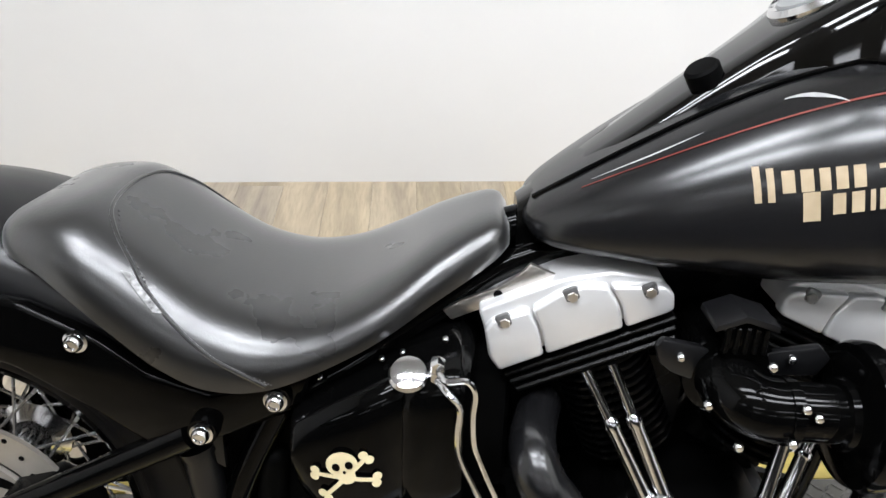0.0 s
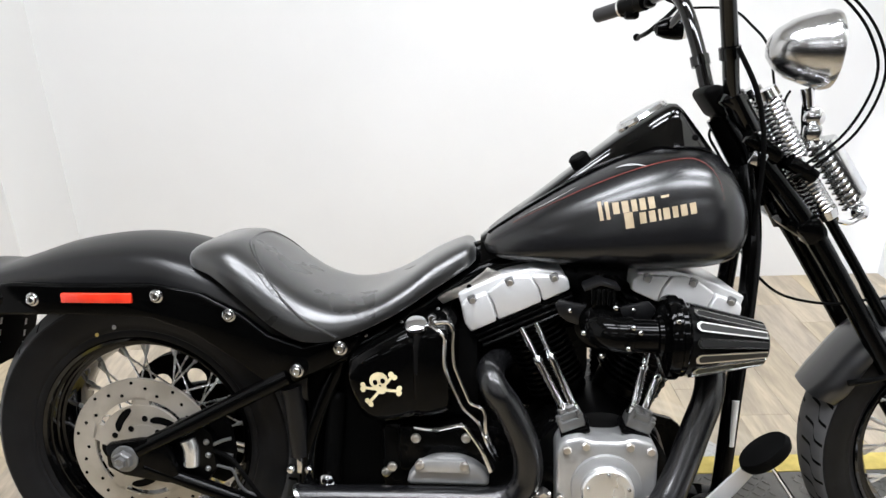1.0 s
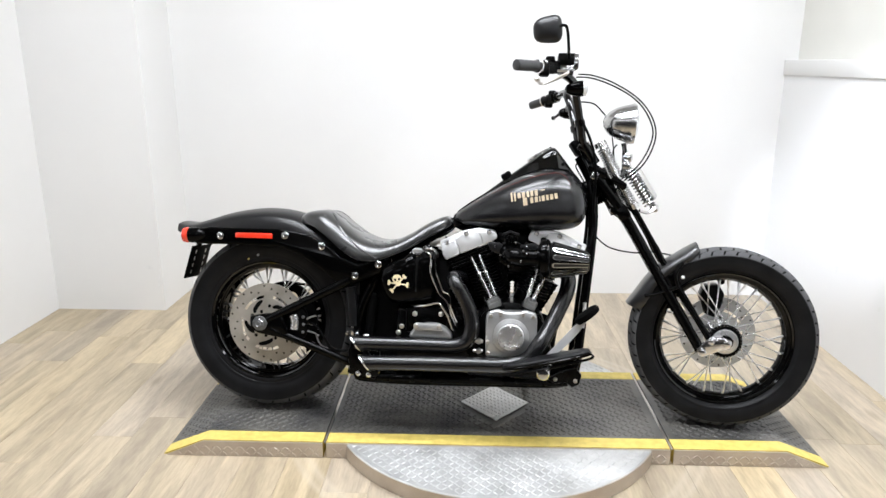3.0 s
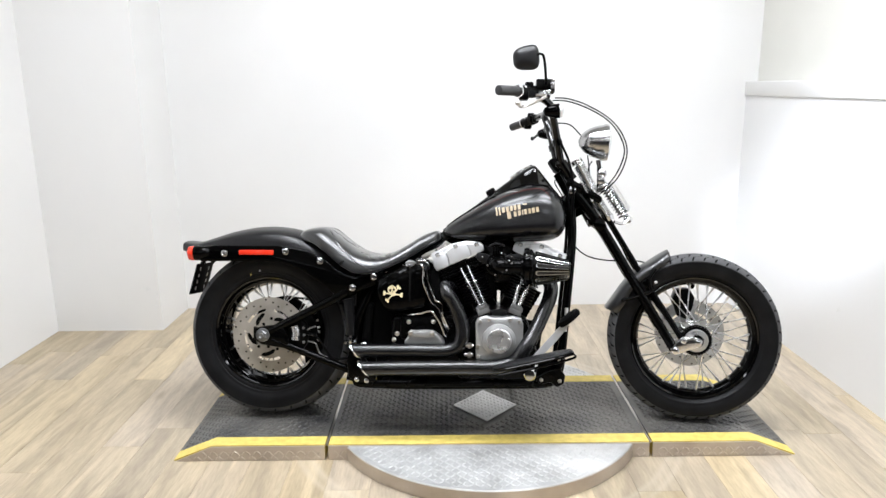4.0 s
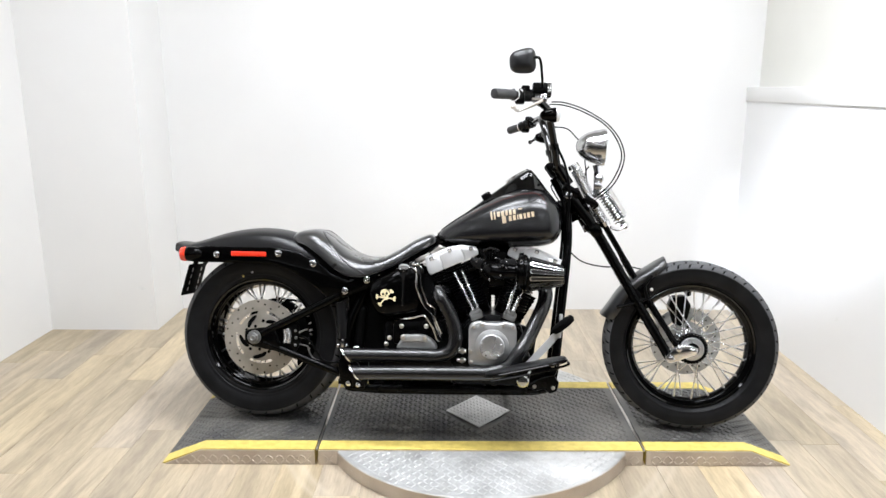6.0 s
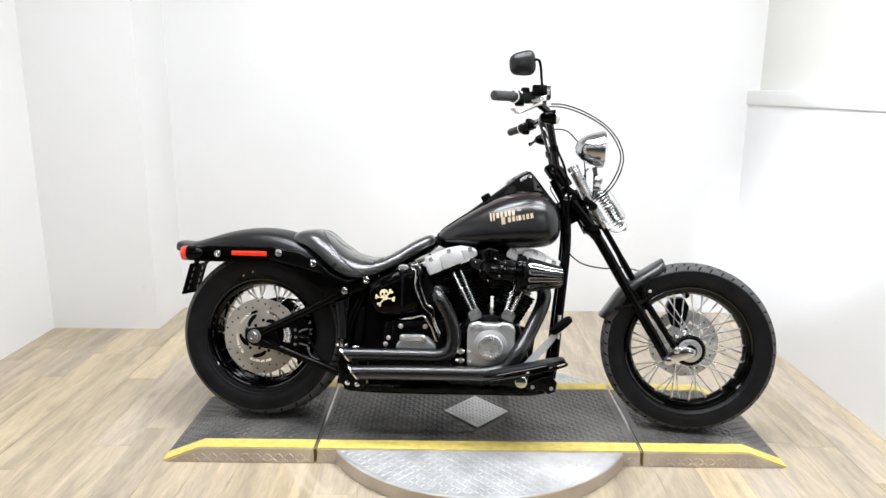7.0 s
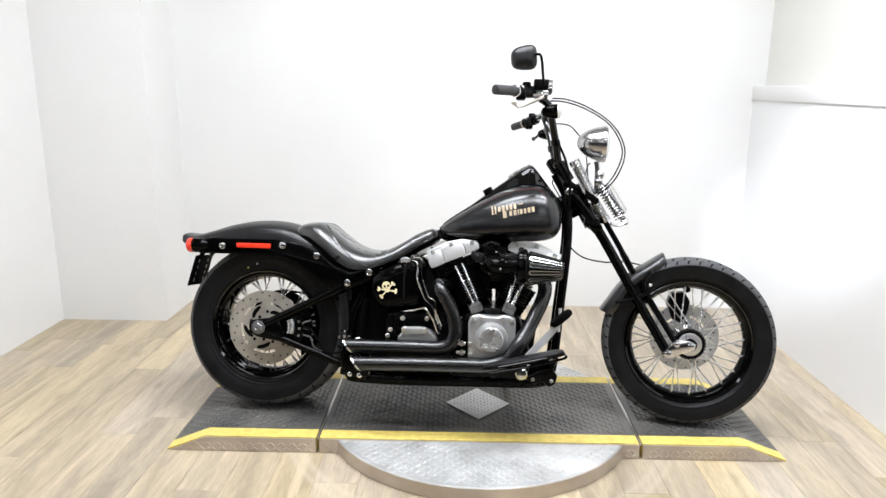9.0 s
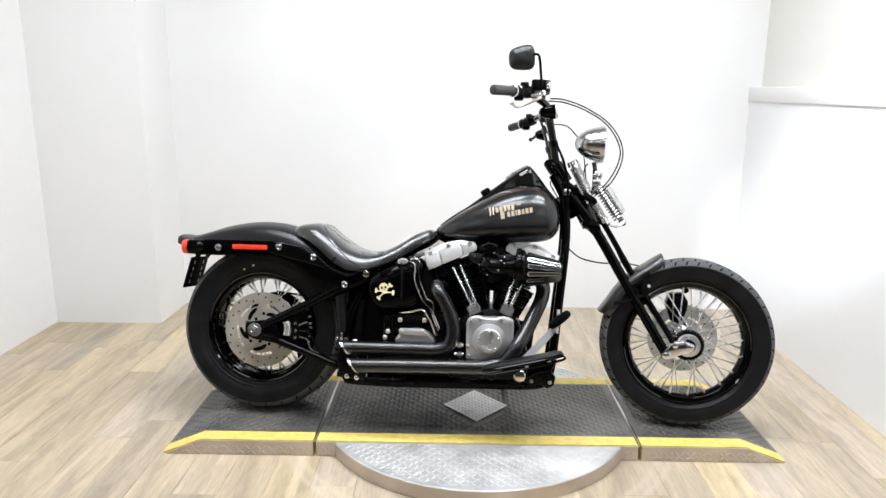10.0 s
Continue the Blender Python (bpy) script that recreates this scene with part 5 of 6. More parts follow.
# air cleaner
AIR = Vector((0.0, -0.205, 0.592))
air_bm = bmesh.new()
lathe(air_bm, [(0.0285, 0.098), (0.0325, 0.100), (0.0325, 0.110), (0.0285, 0.112), (0.0285, 0.150), (0.034, 0.152), (0.036, 0.158), (0.056, 0.160), (0.068, 0.163), (0.071, 0.169), (0.071, 0.180), (0.066, 0.183), (0.066, 0.190), (0.062, 0.194), (0.058, 0.197)], AIR, (1, 0, -0.02), 48)
lathe(air_bm, [(0.045, -0.060), (0.047, -0.050), (0.047, -0.038), (0.036, -0.034), (0.020, -0.033)], (0.066, -0.200, 0.600), (0, -1, 0), 48)
tube(air_bm, [(0.062, -0.060, 0.606), (0.060, -0.140, 0.602), (0.061, -0.172, 0.598), (0.069, -0.194, 0.594), (0.084, -0.204, 0.591), (0.104, -0.205, 0.590)], 0.0310, 28, 6)
box(air_bm, (0.067, -0.155, 0.645), (0.040, 0.045, 0.036), 0.004)
air = part("air_intake", air_bm, GLOSS, bike, "gloss black air intake body", sharp=0.75)
bm = bmesh.new()
plate(bm, [(-0.013, 0.630), (-0.007, 0.640), (0.046, 0.630), (0.060, 0.615), (0.050, 0.595), (0.028, 0.594), (0.008, 0.601), (-0.007, 0.612)], -0.155, -0.165, 0.003)
part("intake_bracket", bm, SATIN, air, "dark satin mounting bracket")
bm = bmesh.new()
plate(bm, [(0.095, 0.628), (0.147, 0.638), (0.160, 0.624), (0.150, 0.604), (0.10, 0.602)], -0.155, -0.165, 0.003)
part("intake_bracket", bm, SATIN, air, "dark satin mounting bracket")
bm = bmesh.new()
plate(bm, [(0.034, 0.660), (0.035, 0.667), (0.061, 0.678), (0.094, 0.668), (0.094, 0.661), (0.062, 0.671)], -0.135, -0.184, 0.001)
vent = part("intake_vent", bm, SATIN, air, "ribbed black vent")
for k in range(5):
    bm = bmesh.new()
    box(bm, (0.049 + 0.009 * k, -0.178, 0.649), (0.0045, 0.006, 0.028), 0.001, segs=1)
    part("vent_rib", bm, BLACK, vent)
bolts("intake_bolt", [(0.012, -0.166, 0.622), (0.031, -0.205, 0.594), (0.083, -0.205, 0.638), (0.120, -0.166, 0.624), (0.108, -0.232, 0.612), (0.120, -0.233, 0.604), (0.060, -0.222, 0.560), (0.172, -0.262, 0.632), (0.172, -0.265, 0.612), (0.172, -0.250, 0.555), (0.10, -0.238, 0.578)], 0.0048, 0.006, CHROME, air, label="small bright bolt")
bm = bmesh.new()
F0, F1, FD = 0.196, 0.324, Vector((1, 0, -0.04)).normalized()
lathe(bm, [(0.058, F0), (0.030, F1 - 0.004), (0.024, F1)], AIR, FD, 32)
part("filter_cone", bm, BLACK, air, "black tapered filter core")
d, u, v = across(FD)


def flute(p, q, side, wide, narrow):
    """A long outline from p to q, round at p and square at q."""
    along = (q - p).normalized()
    head = [p + along * wide * (1 - math.cos(a)) + side * wide * math.sin(a) for a in (1.4, 0.9, 0.45, 0.0, -0.45, -0.9, -1.4)]
    return head + [q - side * narrow, q + side * narrow]


for k in range(14):
    a = 2 * math.pi * k / 14
    n = u * math.cos(a) + v * math.sin(a)
    side = d.cross(n)
    p0, p1 = AIR + d * (F0 + 0.006) + n * 0.063, AIR + d * (F1 - 0.002) + n * 0.036
    bm = bmesh.new()
    loop = flute(p0, p1, side, 0.0088, 0.0062)
    skin(bm, [loop, [q - n * 0.006 for q in loop]])
    rib = part("filter_rib", bm, SPRING, air, "polished filter rib")
    bm = bmesh.new()
    inner = flute(p0 * 0.955 + p1 * 0.045, p1 * 0.99 + p0 * 0.01, side, 0.0058, 0.0034)
    skin(bm, [[q + n * 0.0008 for q in inner], [q - n * 0.003 for q in inner]])
    part("rib_slot", bm, SLOT, rib, "dark grey flute")
bm = bmesh.new()
lathe(bm, [(0.031, F1 - 0.006), (0.031, F1 + 0.001), (0.027, F1 + 0.004), (0.01, F1 + 0.005)], AIR, FD, 28)
part("filter_end_cap", bm, BLACK, air, "black filter end cap")

# exhaust pipes
def slash_end(bm, p, q):
    """A slanted end on a pipe that reaches p: its top runs further back than q, its foot less."""
    p, q = Vector(p), Vector(q)
    ring = [Vector((0, math.cos(2 * math.pi * k / 24) * 0.0264, math.sin(2 * math.pi * k / 24) * 0.0264)) for k in range(24)]
    skin(bm, [[p + r for r in ring], [q + r + Vector((-r.z * 0.75, 0, 0)) for r in ring]])


bm = bmesh.new()
tube(bm, [(-0.108, -0.08, 0.500), (-0.122, -0.14, 0.508), (-0.126, -0.185, 0.508), (-0.116, -0.205, 0.488), (-0.098, -0.205, 0.462), (-0.073, -0.205, 0.412), (-0.060, -0.205, 0.362), (-0.062, -0.205, 0.320), (-0.082, -0.205, 0.290), (-0.125, -0.205, 0.277), (-0.20, -0.205, 0.276), (-0.33, -0.205, 0.2742), (-0.425, -0.205, 0.2725)], lambda f: 0.0245 + 0.002 * min(1.0, f * 2.2), 20, 6)
slash_end(bm, (-0.425, -0.205, 0.2725), (-0.455, -0.205, 0.272))
upper = part("exhaust_pipe", bm, PIPE, bike, "dark satin upper exhaust pipe")
bm = bmesh.new()
tube(bm, [(0.255, -0.07, 0.545), (0.268, -0.115, 0.512), (0.259, -0.155, 0.468), (0.232, -0.180, 0.409), (0.197, -0.215, 0.342), (0.167, -0.240, 0.298), (0.130, -0.243, 0.250), (0.060, -0.243, 0.228), (-0.06, -0.243, 0.224), (-0.25, -0.243, 0.2195), (-0.385, -0.243, 0.2150)], 0.0265, 20, 6)
slash_end(bm, (-0.385, -0.243, 0.2150), (-0.415, -0.243, 0.214))
lower = part("exhaust_pipe", bm, PIPE, bike, "dark satin lower exhaust pipe")
for pipe, c in ((upper, Vector((-0.455, -0.205, 0.272))), (lower, Vector((-0.415, -0.243, 0.214)))):
    bm = bmesh.new()
    rings = []
    for r, back in ((0.0268, -0.001), (0.0282, -0.003), (0.0282, 0.003), (0.0240, 0.0035), (0.0235, -0.010)):
        ring = []
        for k in range(28):
            t = 2 * math.pi * k / 28
            y, z = math.cos(t) * r, math.sin(t) * r
            ring.append(c + Vector((-0.004 - back - z * 0.75, y, z)))
        rings.append(ring)
    skin(bm, rings)
    tip = part("exhaust_tip", bm, CHROME, pipe, "bright slash-cut exhaust tip")
    bm = bmesh.new()
    ring = [c + Vector((-0.001 - math.sin(2 * math.pi * k / 20) * 0.0165, math.cos(2 * math.pi * k / 20) * 0.0237, math.sin(2 * math.pi * k / 20) * 0.0237)) for k in range(20)]
    skin(bm, [ring, [q + Vector((-0.006, 0, 0)) for q in ring]])
    part("tip_bore", bm, MATTE, tip, "dark pipe mouth")
bm = bmesh.new()
plate(bm, [(-0.50, 0.235), (-0.47, 0.30), (-0.43, 0.24), (-0.385, 0.175), (-0.39, 0.150), (-0.455, 0.145), (-0.49, 0.165)], -0.15, -0.172, 0.006)
hanger = part("exhaust_bracket", bm, BLACK, bike, "black exhaust mounting bracket")
bolts("bracket_bolt", [(-0.457, -0.172, 0.160), (-0.420, -0.172, 0.156)], 0.010, 0.009, CHROME, hanger)
bm = bmesh.new()
for z in (0.300, 0.267):
    bolt(bm, (-0.033, -0.205, z), 0.010, 0.022, dome=False)
    rod(bm, (-0.052, -0.214, z), (-0.02, -0.214, z), 0.006)
part("exhaust_clamp", bm, STEEL, upper, "steel exhaust clamp")

# transmission
bm = bmesh.new()
dome = [(-0.280, 0.296), (-0.272, 0.318), (-0.250, 0.340), (-0.222, 0.350), (-0.180, 0.350), (-0.150, 0.338), (-0.130, 0.316), (-0.126, 0.296)]
plate(bm, dome, -0.15, -0.190, 0.010, 3)
trans = part("transmission_cover", bm, ALU, engine, "cast aluminium transmission cover")
bm = bmesh.new()
plate(bm, [(-0.262, 0.326), (-0.256, 0.352), (-0.168, 0.352), (-0.160, 0.326)], -0.188, -0.200, 0.005)
part("release_cover", bm, ALU, trans)
bolts("transmission_bolt", [(x, -0.198 if 0.33 < z < 0.36 else -0.165, z) for x, z in ((-0.252, 0.342), (-0.172, 0.342), (-0.262, 0.378), (-0.170, 0.380), (-0.302, 0.338), (-0.318, 0.310))], 0.009, 0.008, STEEL, trans)
bm = bmesh.new()
box(bm, (-0.215, -0.13, 0.355), (0.16, 0.07, 0.09), 0.010)
box(bm, (-0.215, 0, 0.195), (0.36, 0.24, 0.105), 0.012)
part("gearbox", bm, BLACK, engine, "black gearbox case")

# footboard, pedal and stand
bm = bmesh.new()
plate(bm, [(0.205, 0.165), (0.235, 0.150), (0.268, 0.158), (0.290, 0.140), (0.315, 0.152), (0.322, 0.185), (0.305, 0.205), (0.318, 0.235), (0.300, 0.268), (0.262, 0.262), (0.225, 0.240)], -0.125, -0.158, 0.006)
brake_mount = part("brake_mount", bm, BLACK, bike, "black brake lever mount")
bolts("brake_mount_bolt", [(0.300, -0.157, 0.165), (0.232, -0.157, 0.168), (0.295, -0.157, 0.245)], 0.0075, 0.009, STEEL, brake_mount)
bm = bmesh.new()
tube(bm, [(0.21, -0.165, 0.180), (0.255, -0.172, 0.205), (0.30, -0.168, 0.215)], 0.007, 8, 4)
part("brake_linkage", bm, GLOSS, brake_mount, "gloss black brake linkage")
BOARD = Matrix.Translation((0.192, -0.295, 0.264)) @ tilt(13.5)


def board_ring(half_x, half_y, z, n=48):
    """A long rounded outline, blunter at its front."""
    ring = []
    for k in range(n):
        t = 2 * math.pi * k / n
        x = math.copysign(abs(math.cos(t)) ** 0.80, math.cos(t)) * half_x
        ring.append(Vector((x, math.copysign(abs(math.sin(t)) ** 0.62, math.sin(t)) * half_y * (1.0 + 0.10 * x / half_x), z)))
    return ring


bm = bmesh.new()
skin(bm, [board_ring(0.136, 0.034, -0.010), board_ring(0.146, 0.041, -0.008), board_ring(0.148, 0.043, -0.002), board_ring(0.145, 0.041, 0.000)])
bm.transform(BOARD)
footboard = part("footboard", bm, GLOSS, bike, "gloss black footboard tray")
bm = bmesh.new()
skin(bm, [board_ring(0.143, 0.039, 0.0005), board_ring(0.144, 0.040, 0.005), board_ring(0.140, 0.037, 0.009), board_ring(0.128, 0.030, 0.0105), board_ring(0.10, 0.018, 0.0108)])
bm.transform(BOARD)
part("rubber_pad", bm, RUBBER, footboard, "black rubber footboard pad")
bm = bmesh.new()
tube(bm, [(0.075, -0.330, 0.218), (0.20, -0.337, 0.246), (0.325, -0.328, 0.279), (0.338, -0.300, 0.286)], 0.0045, 8, 4)
rod(bm, (0.12, -0.10, 0.19), (0.14, -0.29, 0.238), 0.012)
rod(bm, (0.28, -0.08, 0.20), (0.27, -0.29, 0.270), 0.012)
box(bm, (0.27, -0.10, 0.205), (0.07, 0.06, 0.10), 0.012)
part("footboard_rail", bm, GLOSS, footboard, "gloss black footboard mount and rail")
bolts("mount_bolt", [(0.30, -0.13, 0.19), (0.285, -0.13, 0.235), (0.255, -0.13, 0.180)], 0.008, 0.008, STEEL, footboard)
bm = bmesh.new()
lathe(bm, [(0.022, 0), (0.022, 0.012), (0.018, 0.016), (0.004, 0.018)], (0.187, -0.20, 0.196), (0, -1, 0), 24)
part("pivot_cap", bm, CHROME, footboard, "round bright pivot cap")
bm = bmesh.new()
skin(bm, [[(0.195 + 0.14 * f, -0.245 - 0.006 * k, 0.262 + 0.125 * f + 0.03 * f * f + w * (0.010 + 0.010 * math.sin(math.pi * f))) for k, w in ((0, -1), (1, -1), (1, 1), (0, 1))] for f in (k / 8 for k in range(9))])
pedal = part("brake_pedal", bm, SILVER, bike, "bright brake pedal arm")
bm = bmesh.new()
lathe(bm, [(0.010, -0.008), (0.034, -0.006), (0.037, 0.002), (0.034, 0.010), (0.015, 0.013)], (0, 0, 0), (0, 0, 1), 28)
bmesh.ops.scale(bm, vec=(1.25, 0.85, 1.2), verts=bm.verts)
bm.transform(Matrix.Translation((0.322, -0.262, 0.410)) @ tilt(39) @ Matrix.Rotation(radians(6), 4, "X"))
part("pedal_pad", bm, MATTE, pedal, "black oval rubber pedal pad")
bm = bmesh.new()
tube(bm, [(0.16, 0.11, 0.15), (0.15, 0.18, 0.10), (0.12, 0.268, 0.046)], 0.011, 10, 4)
part("kick_stand", bm, BLACK, bike, "black side stand leg")
bm = bmesh.new()
rod(bm, (-0.40, -0.14, 0.138), (0.27, -0.13, 0.150), 0.013)
box(bm, (-0.06, -0.12, 0.146), (0.62, 0.03, 0.022), 0.005)
rod(bm, (-0.50, -0.14, 0.165), (-0.40, -0.14, 0.148), 0.016)
part("lower_rail", bm, BLACK, bike, "black lower frame rail")
bm = bmesh.new()
rod(bm, (0.33, -0.09, 0.43), (0.325, -0.092, 0.34), 0.0065)
part("frame_clip", bm, SILVER, bike, "bright cable guide on the frame")
bm = bmesh.new()
rod(bm, (0.352, -0.062, 0.60), (0.349, -0.066, 0.555), 0.007)
part("frame_clip", bm, SILVER, bike, "bright cable guide on the frame")

# springer fork: its upper half sits a little to the stand side
ASIDE = Matrix.Translation((0.008, 0.045, -0.004))
UPPER = ASIDE @ STEER
fork_bm = bmesh.new()
box(fork_bm, (0.362, 0, 0.905), (0.075, 0.215, 0.030), 0.010, tilt(-33))
box(fork_bm, (0.445, 0, 0.755), (0.07, 0.20, 0.034), 0.010, tilt(-33))
box(fork_bm, (0.438, 0, 0.862), (0.06, 0.17, 0.026), 0.008, tilt(-33))
rod(fork_bm, (0.362, 0, 0.905), (0.445, 0, 0.755), 0.03, segs=20)
fork = part("fork", fix(fork_bm, UPPER), GLOSS, bike, "gloss black springer fork")
for s in (-1, 1):
    bm = bmesh.new()
    tube(bm, [(0.359, s * 0.086 + 0.045, 0.878), (0.466, s * 0.088 + 0.042, 0.739), (0.603, s * 0.088 + 0.022, 0.510), (0.738, s * 0.092, 0.284)], lambda f: 0.0195 - 0.002 * f, 16, 5)
    box(bm, (0.459, s * 0.088 + 0.043, 0.749), (0.05, 0.048, 0.045), 0.012, tilt(-56))
    part("rigid_leg", fix(bm, STEER), GLOSS, fork, "gloss black rigid fork leg")
for s in (-1, 1):
    bm = bmesh.new()
    tube(bm, [(0.485, s * 0.062 + 0.045, 0.787), (0.555, s * 0.064 + 0.036, 0.670), (0.621, s * 0.068 + 0.024, 0.554), (0.768, s * 0.080, 0.322)], lambda f: 0.0095 + 0.0020 * (f > 0.4), 12, 5)
    box(bm, (0.643, s * 0.070 + 0.020, 0.520), (0.05, 0.026, 0.030), 0.006, tilt(-57))
    part("spring_leg", fix(bm, STEER), GLOSS, fork, "slim gloss black spring leg")
for s in (-1, 1):
    bm = bmesh.new()
    plate(bm, [(0.722, 0.292), (0.730, 0.268), (0.752, 0.270), (0.832, 0.302), (0.838, 0.325), (0.815, 0.335), (0.765, 0.338), (0.745, 0.318)], s * 0.100, s * 0.116, 0.005)
    bolt(bm, (0.739, s * 0.116, 0.284), 0.015, 0.012, (0, s, 0))
    bolt(bm, (0.768, s * 0.116, 0.322), 0.011, 0.010, (0, s, 0))
    bolt(bm, (0.820, s * 0.116, 0.317), 0.014, 0.012, (0, s, 0))
    part("rocker_arm", fix(bm, STEER), CHROME, fork, "chrome rocker arm")


def coil(name, p, q, r, wire, turns, parent):
    d, u, v = across(Vector(q) - Vector(p))
    n = turns * 12
    pts = [Vector(p) + (Vector(q) - Vector(p)) * (k / n) + (u * math.cos(2 * math.pi * k / 12) + v * math.sin(2 * math.pi * k / 12)) * r for k in range(n + 1)]
    bm = bmesh.new()
    tube(bm, pts, wire, 6, 1)
    return part(name, fix(bm, UPPER), SPRING, parent, "chrome fork spring")


for s in (-1, 1):
    coil("fork_spring", (0.378, s * 0.050, 0.985), (0.434, s * 0.050, 0.880), 0.0185, 0.0030, 13, fork)
    coil("fork_spring", (0.446, s * 0.050, 0.852), (0.492, s * 0.056, 0.778), 0.0185, 0.0030, 10, fork)
    bm = bmesh.new()
    rod(bm, (0.372, s * 0.050, 0.997), (0.492, s * 0.056, 0.775), 0.0085)
    rod(bm, (0.366, s * 0.050, 1.005), (0.374, s * 0.050, 0.990), 0.020, 0.022, 20)
    rod(bm, (0.488, s * 0.056, 0.786), (0.497, s * 0.056, 0.770), 0.022, 0.018, 20)
    part("spring_rod", fix(bm, UPPER), CHROME, fork, "chrome spring rod and caps")
bm = bmesh.new()
lathe(bm, [(0.010, 0), (0.024, 0.006), (0.026, 0.02), (0.026, 0.125), (0.018, 0.135)], (0.487, -0.004, 0.912), Vector((0.087, 0, -0.135)), 24)
shock = part("fork_shock", fix(bm, UPPER), SOFT_CHROME, fork, "chrome centre shock cover")
coil("shock_spring", (0.470, -0.018, 0.905), (0.553, -0.018, 0.783), 0.017, 0.003, 12, fork)
bm = bmesh.new()
rod(bm, (0.47, 0, 0.93), (0.562, 0, 0.778), 0.008)
lathe(bm, [(0.004, -0.016), (0.012, -0.012), (0.0165, 0.0), (0.012, 0.012), (0.004, 0.016)], (0.570, -0.006, 0.773), (1, 0, -0.2), 18)
tube(bm, [(0.570, -0.02, 0.770), (0.545, -0.03, 0.757), (0.515, -0.045, 0.765)], 0.006, 8, 4)
part("shock_mount", fix(bm, UPPER), CHROME, fork, "chrome acorn nut and mount")
bm = bmesh.new()
rod(bm, (0.455, 0, 0.880), (0.47, 0, 0.965), 0.012)
rod(bm, (0.462, 0, 0.965), (0.455, 0, 1.005), 0.010, 0.013)
lathe(bm, [(0.006, -0.018), (0.017, -0.012), (0.019, 0.0), (0.017, 0.012), (0.006, 0.018)], (0.468, -0.01, 0.952), (0, 1, 0), 20)
box(bm, (0.462, -0.03, 0.925), (0.03, 0.03, 0.03), 0.008)
part("lamp_mount", fix(bm, UPPER), CHROME, fork, "chrome headlamp mount")
bm = bmesh.new()
box(bm, (0.352, -0.098, 0.885), (0.026, 0.022, 0.026), 0.003, tilt(-20))
part("yoke_block", fix(bm, UPPER), CHROME, fork, "small bright yoke block")
# front fender hugging the tyre's rear top
bm = bmesh.new()
rings = []
for i in range(31):
    f = i / 30
    a = radians(107 + 55 * f)
    r = 0.333 + 0.014 * max(0, (f - 0.75) / 0.25) ** 2 + 0.014 * max(0, (0.25 - f) / 0.25) ** 1.5
    w = 0.072 - 0.022 * max(0, (0.12 - f) / 0.12) - 0.010 * max(0, (f - 0.9) / 0.1)
    n, ring = Vector((math.cos(a), 0, math.sin(a))), []
    side = -0.027 - 0.016 * max(0, (f - 0.55) / 0.45)
    prof = [(-1.0, side), (-0.98, -0.018), (-0.86, -0.006), (-0.55, 0.001), (0, 0.004), (0.55, 0.001), (0.86, -0.006), (0.98, -0.018), (1.0, side)]
    ring = [FRONT + n * (r + dz) + Vector((0, w * y, 0)) for y, dz in prof]
    ring += [FRONT + n * (r + dz - 0.004) + Vector((0, (w - 0.004) * y, 0)) for y, dz in reversed(prof)]
    rings.append(ring)
skin(bm, rings)
front_fender = part("front_fender", fix(bm, STEER), FENDER_PAINT, bike, "satin black short front fender", sharp=1.1)
for s in (-1, 1):
    bm = bmesh.new()
    tube(bm, [(0.655, s * 0.078, 0.50), (0.645, s * 0.080, 0.545), (0.668, s * 0.074, 0.585)], 0.006, 8, 4)
    tube(bm, [(0.655, s * 0.078, 0.50), (0.59, s * 0.08, 0.475), (0.545, s * 0.074, 0.462)], 0.006, 8, 4)
    part("fender_bracket", fix(bm, STEER), BLACK, front_fender, "black fender bracket")
bolts("fender_bolt", [(0.668, -0.085, 0.535)], 0.006, 0.006, SPOKE, front_fender, s=STEER)
bm = bmesh.new()
plate(bm, [(0.770, 0.385), (0.750, 0.45), (0.765, 0.490), (0.815, 0.495), (0.838, 0.460), (0.828, 0.41), (0.808, 0.37)], 0.055, 0.115, 0.008)
front_caliper = part("front_caliper", fix(bm, STEER), BLACK, fork, "black front brake caliper")
bm = bmesh.new()
tube(bm, [(0.825, 0.09, 0.50), (0.80, 0.09, 0.515), (0.745, 0.09, 0.495), (0.69, 0.085, 0.47)], 0.005, 8, 5)
bolt(bm, (0.828, 0.085, 0.503), 0.012, 0.012)
part("caliper_hose", fix(bm, STEER), MATTE, front_caliper, "black caliper hose")

# headlamp
bm = bmesh.new()
HEAD = Vector((0.376, 0, 1.078))
lathe(bm, [(0.004, 0.0), (0.020, 0.004), (0.038, 0.018), (0.054, 0.042), (0.064, 0.070), (0.069, 0.092), (0.0715, 0.096), (0.0725, 0.104), (0.070, 0.114), (0.064, 0.116)], HEAD, (1, 0, -0.05), 40)
head = part("headlamp", fix(bm, UPPER), SOFT_CHROME, bike, "dulled chrome bullet headlamp")
bm = bmesh.new()
lathe(bm, [(0.064, 0.112), (0.050, 0.120), (0.025, 0.125), (0.002, 0.126)], HEAD, (1, 0, -0.05), 40)
part("headlamp_glass", fix(bm, UPPER), GLASS, head, "clear headlamp glass")

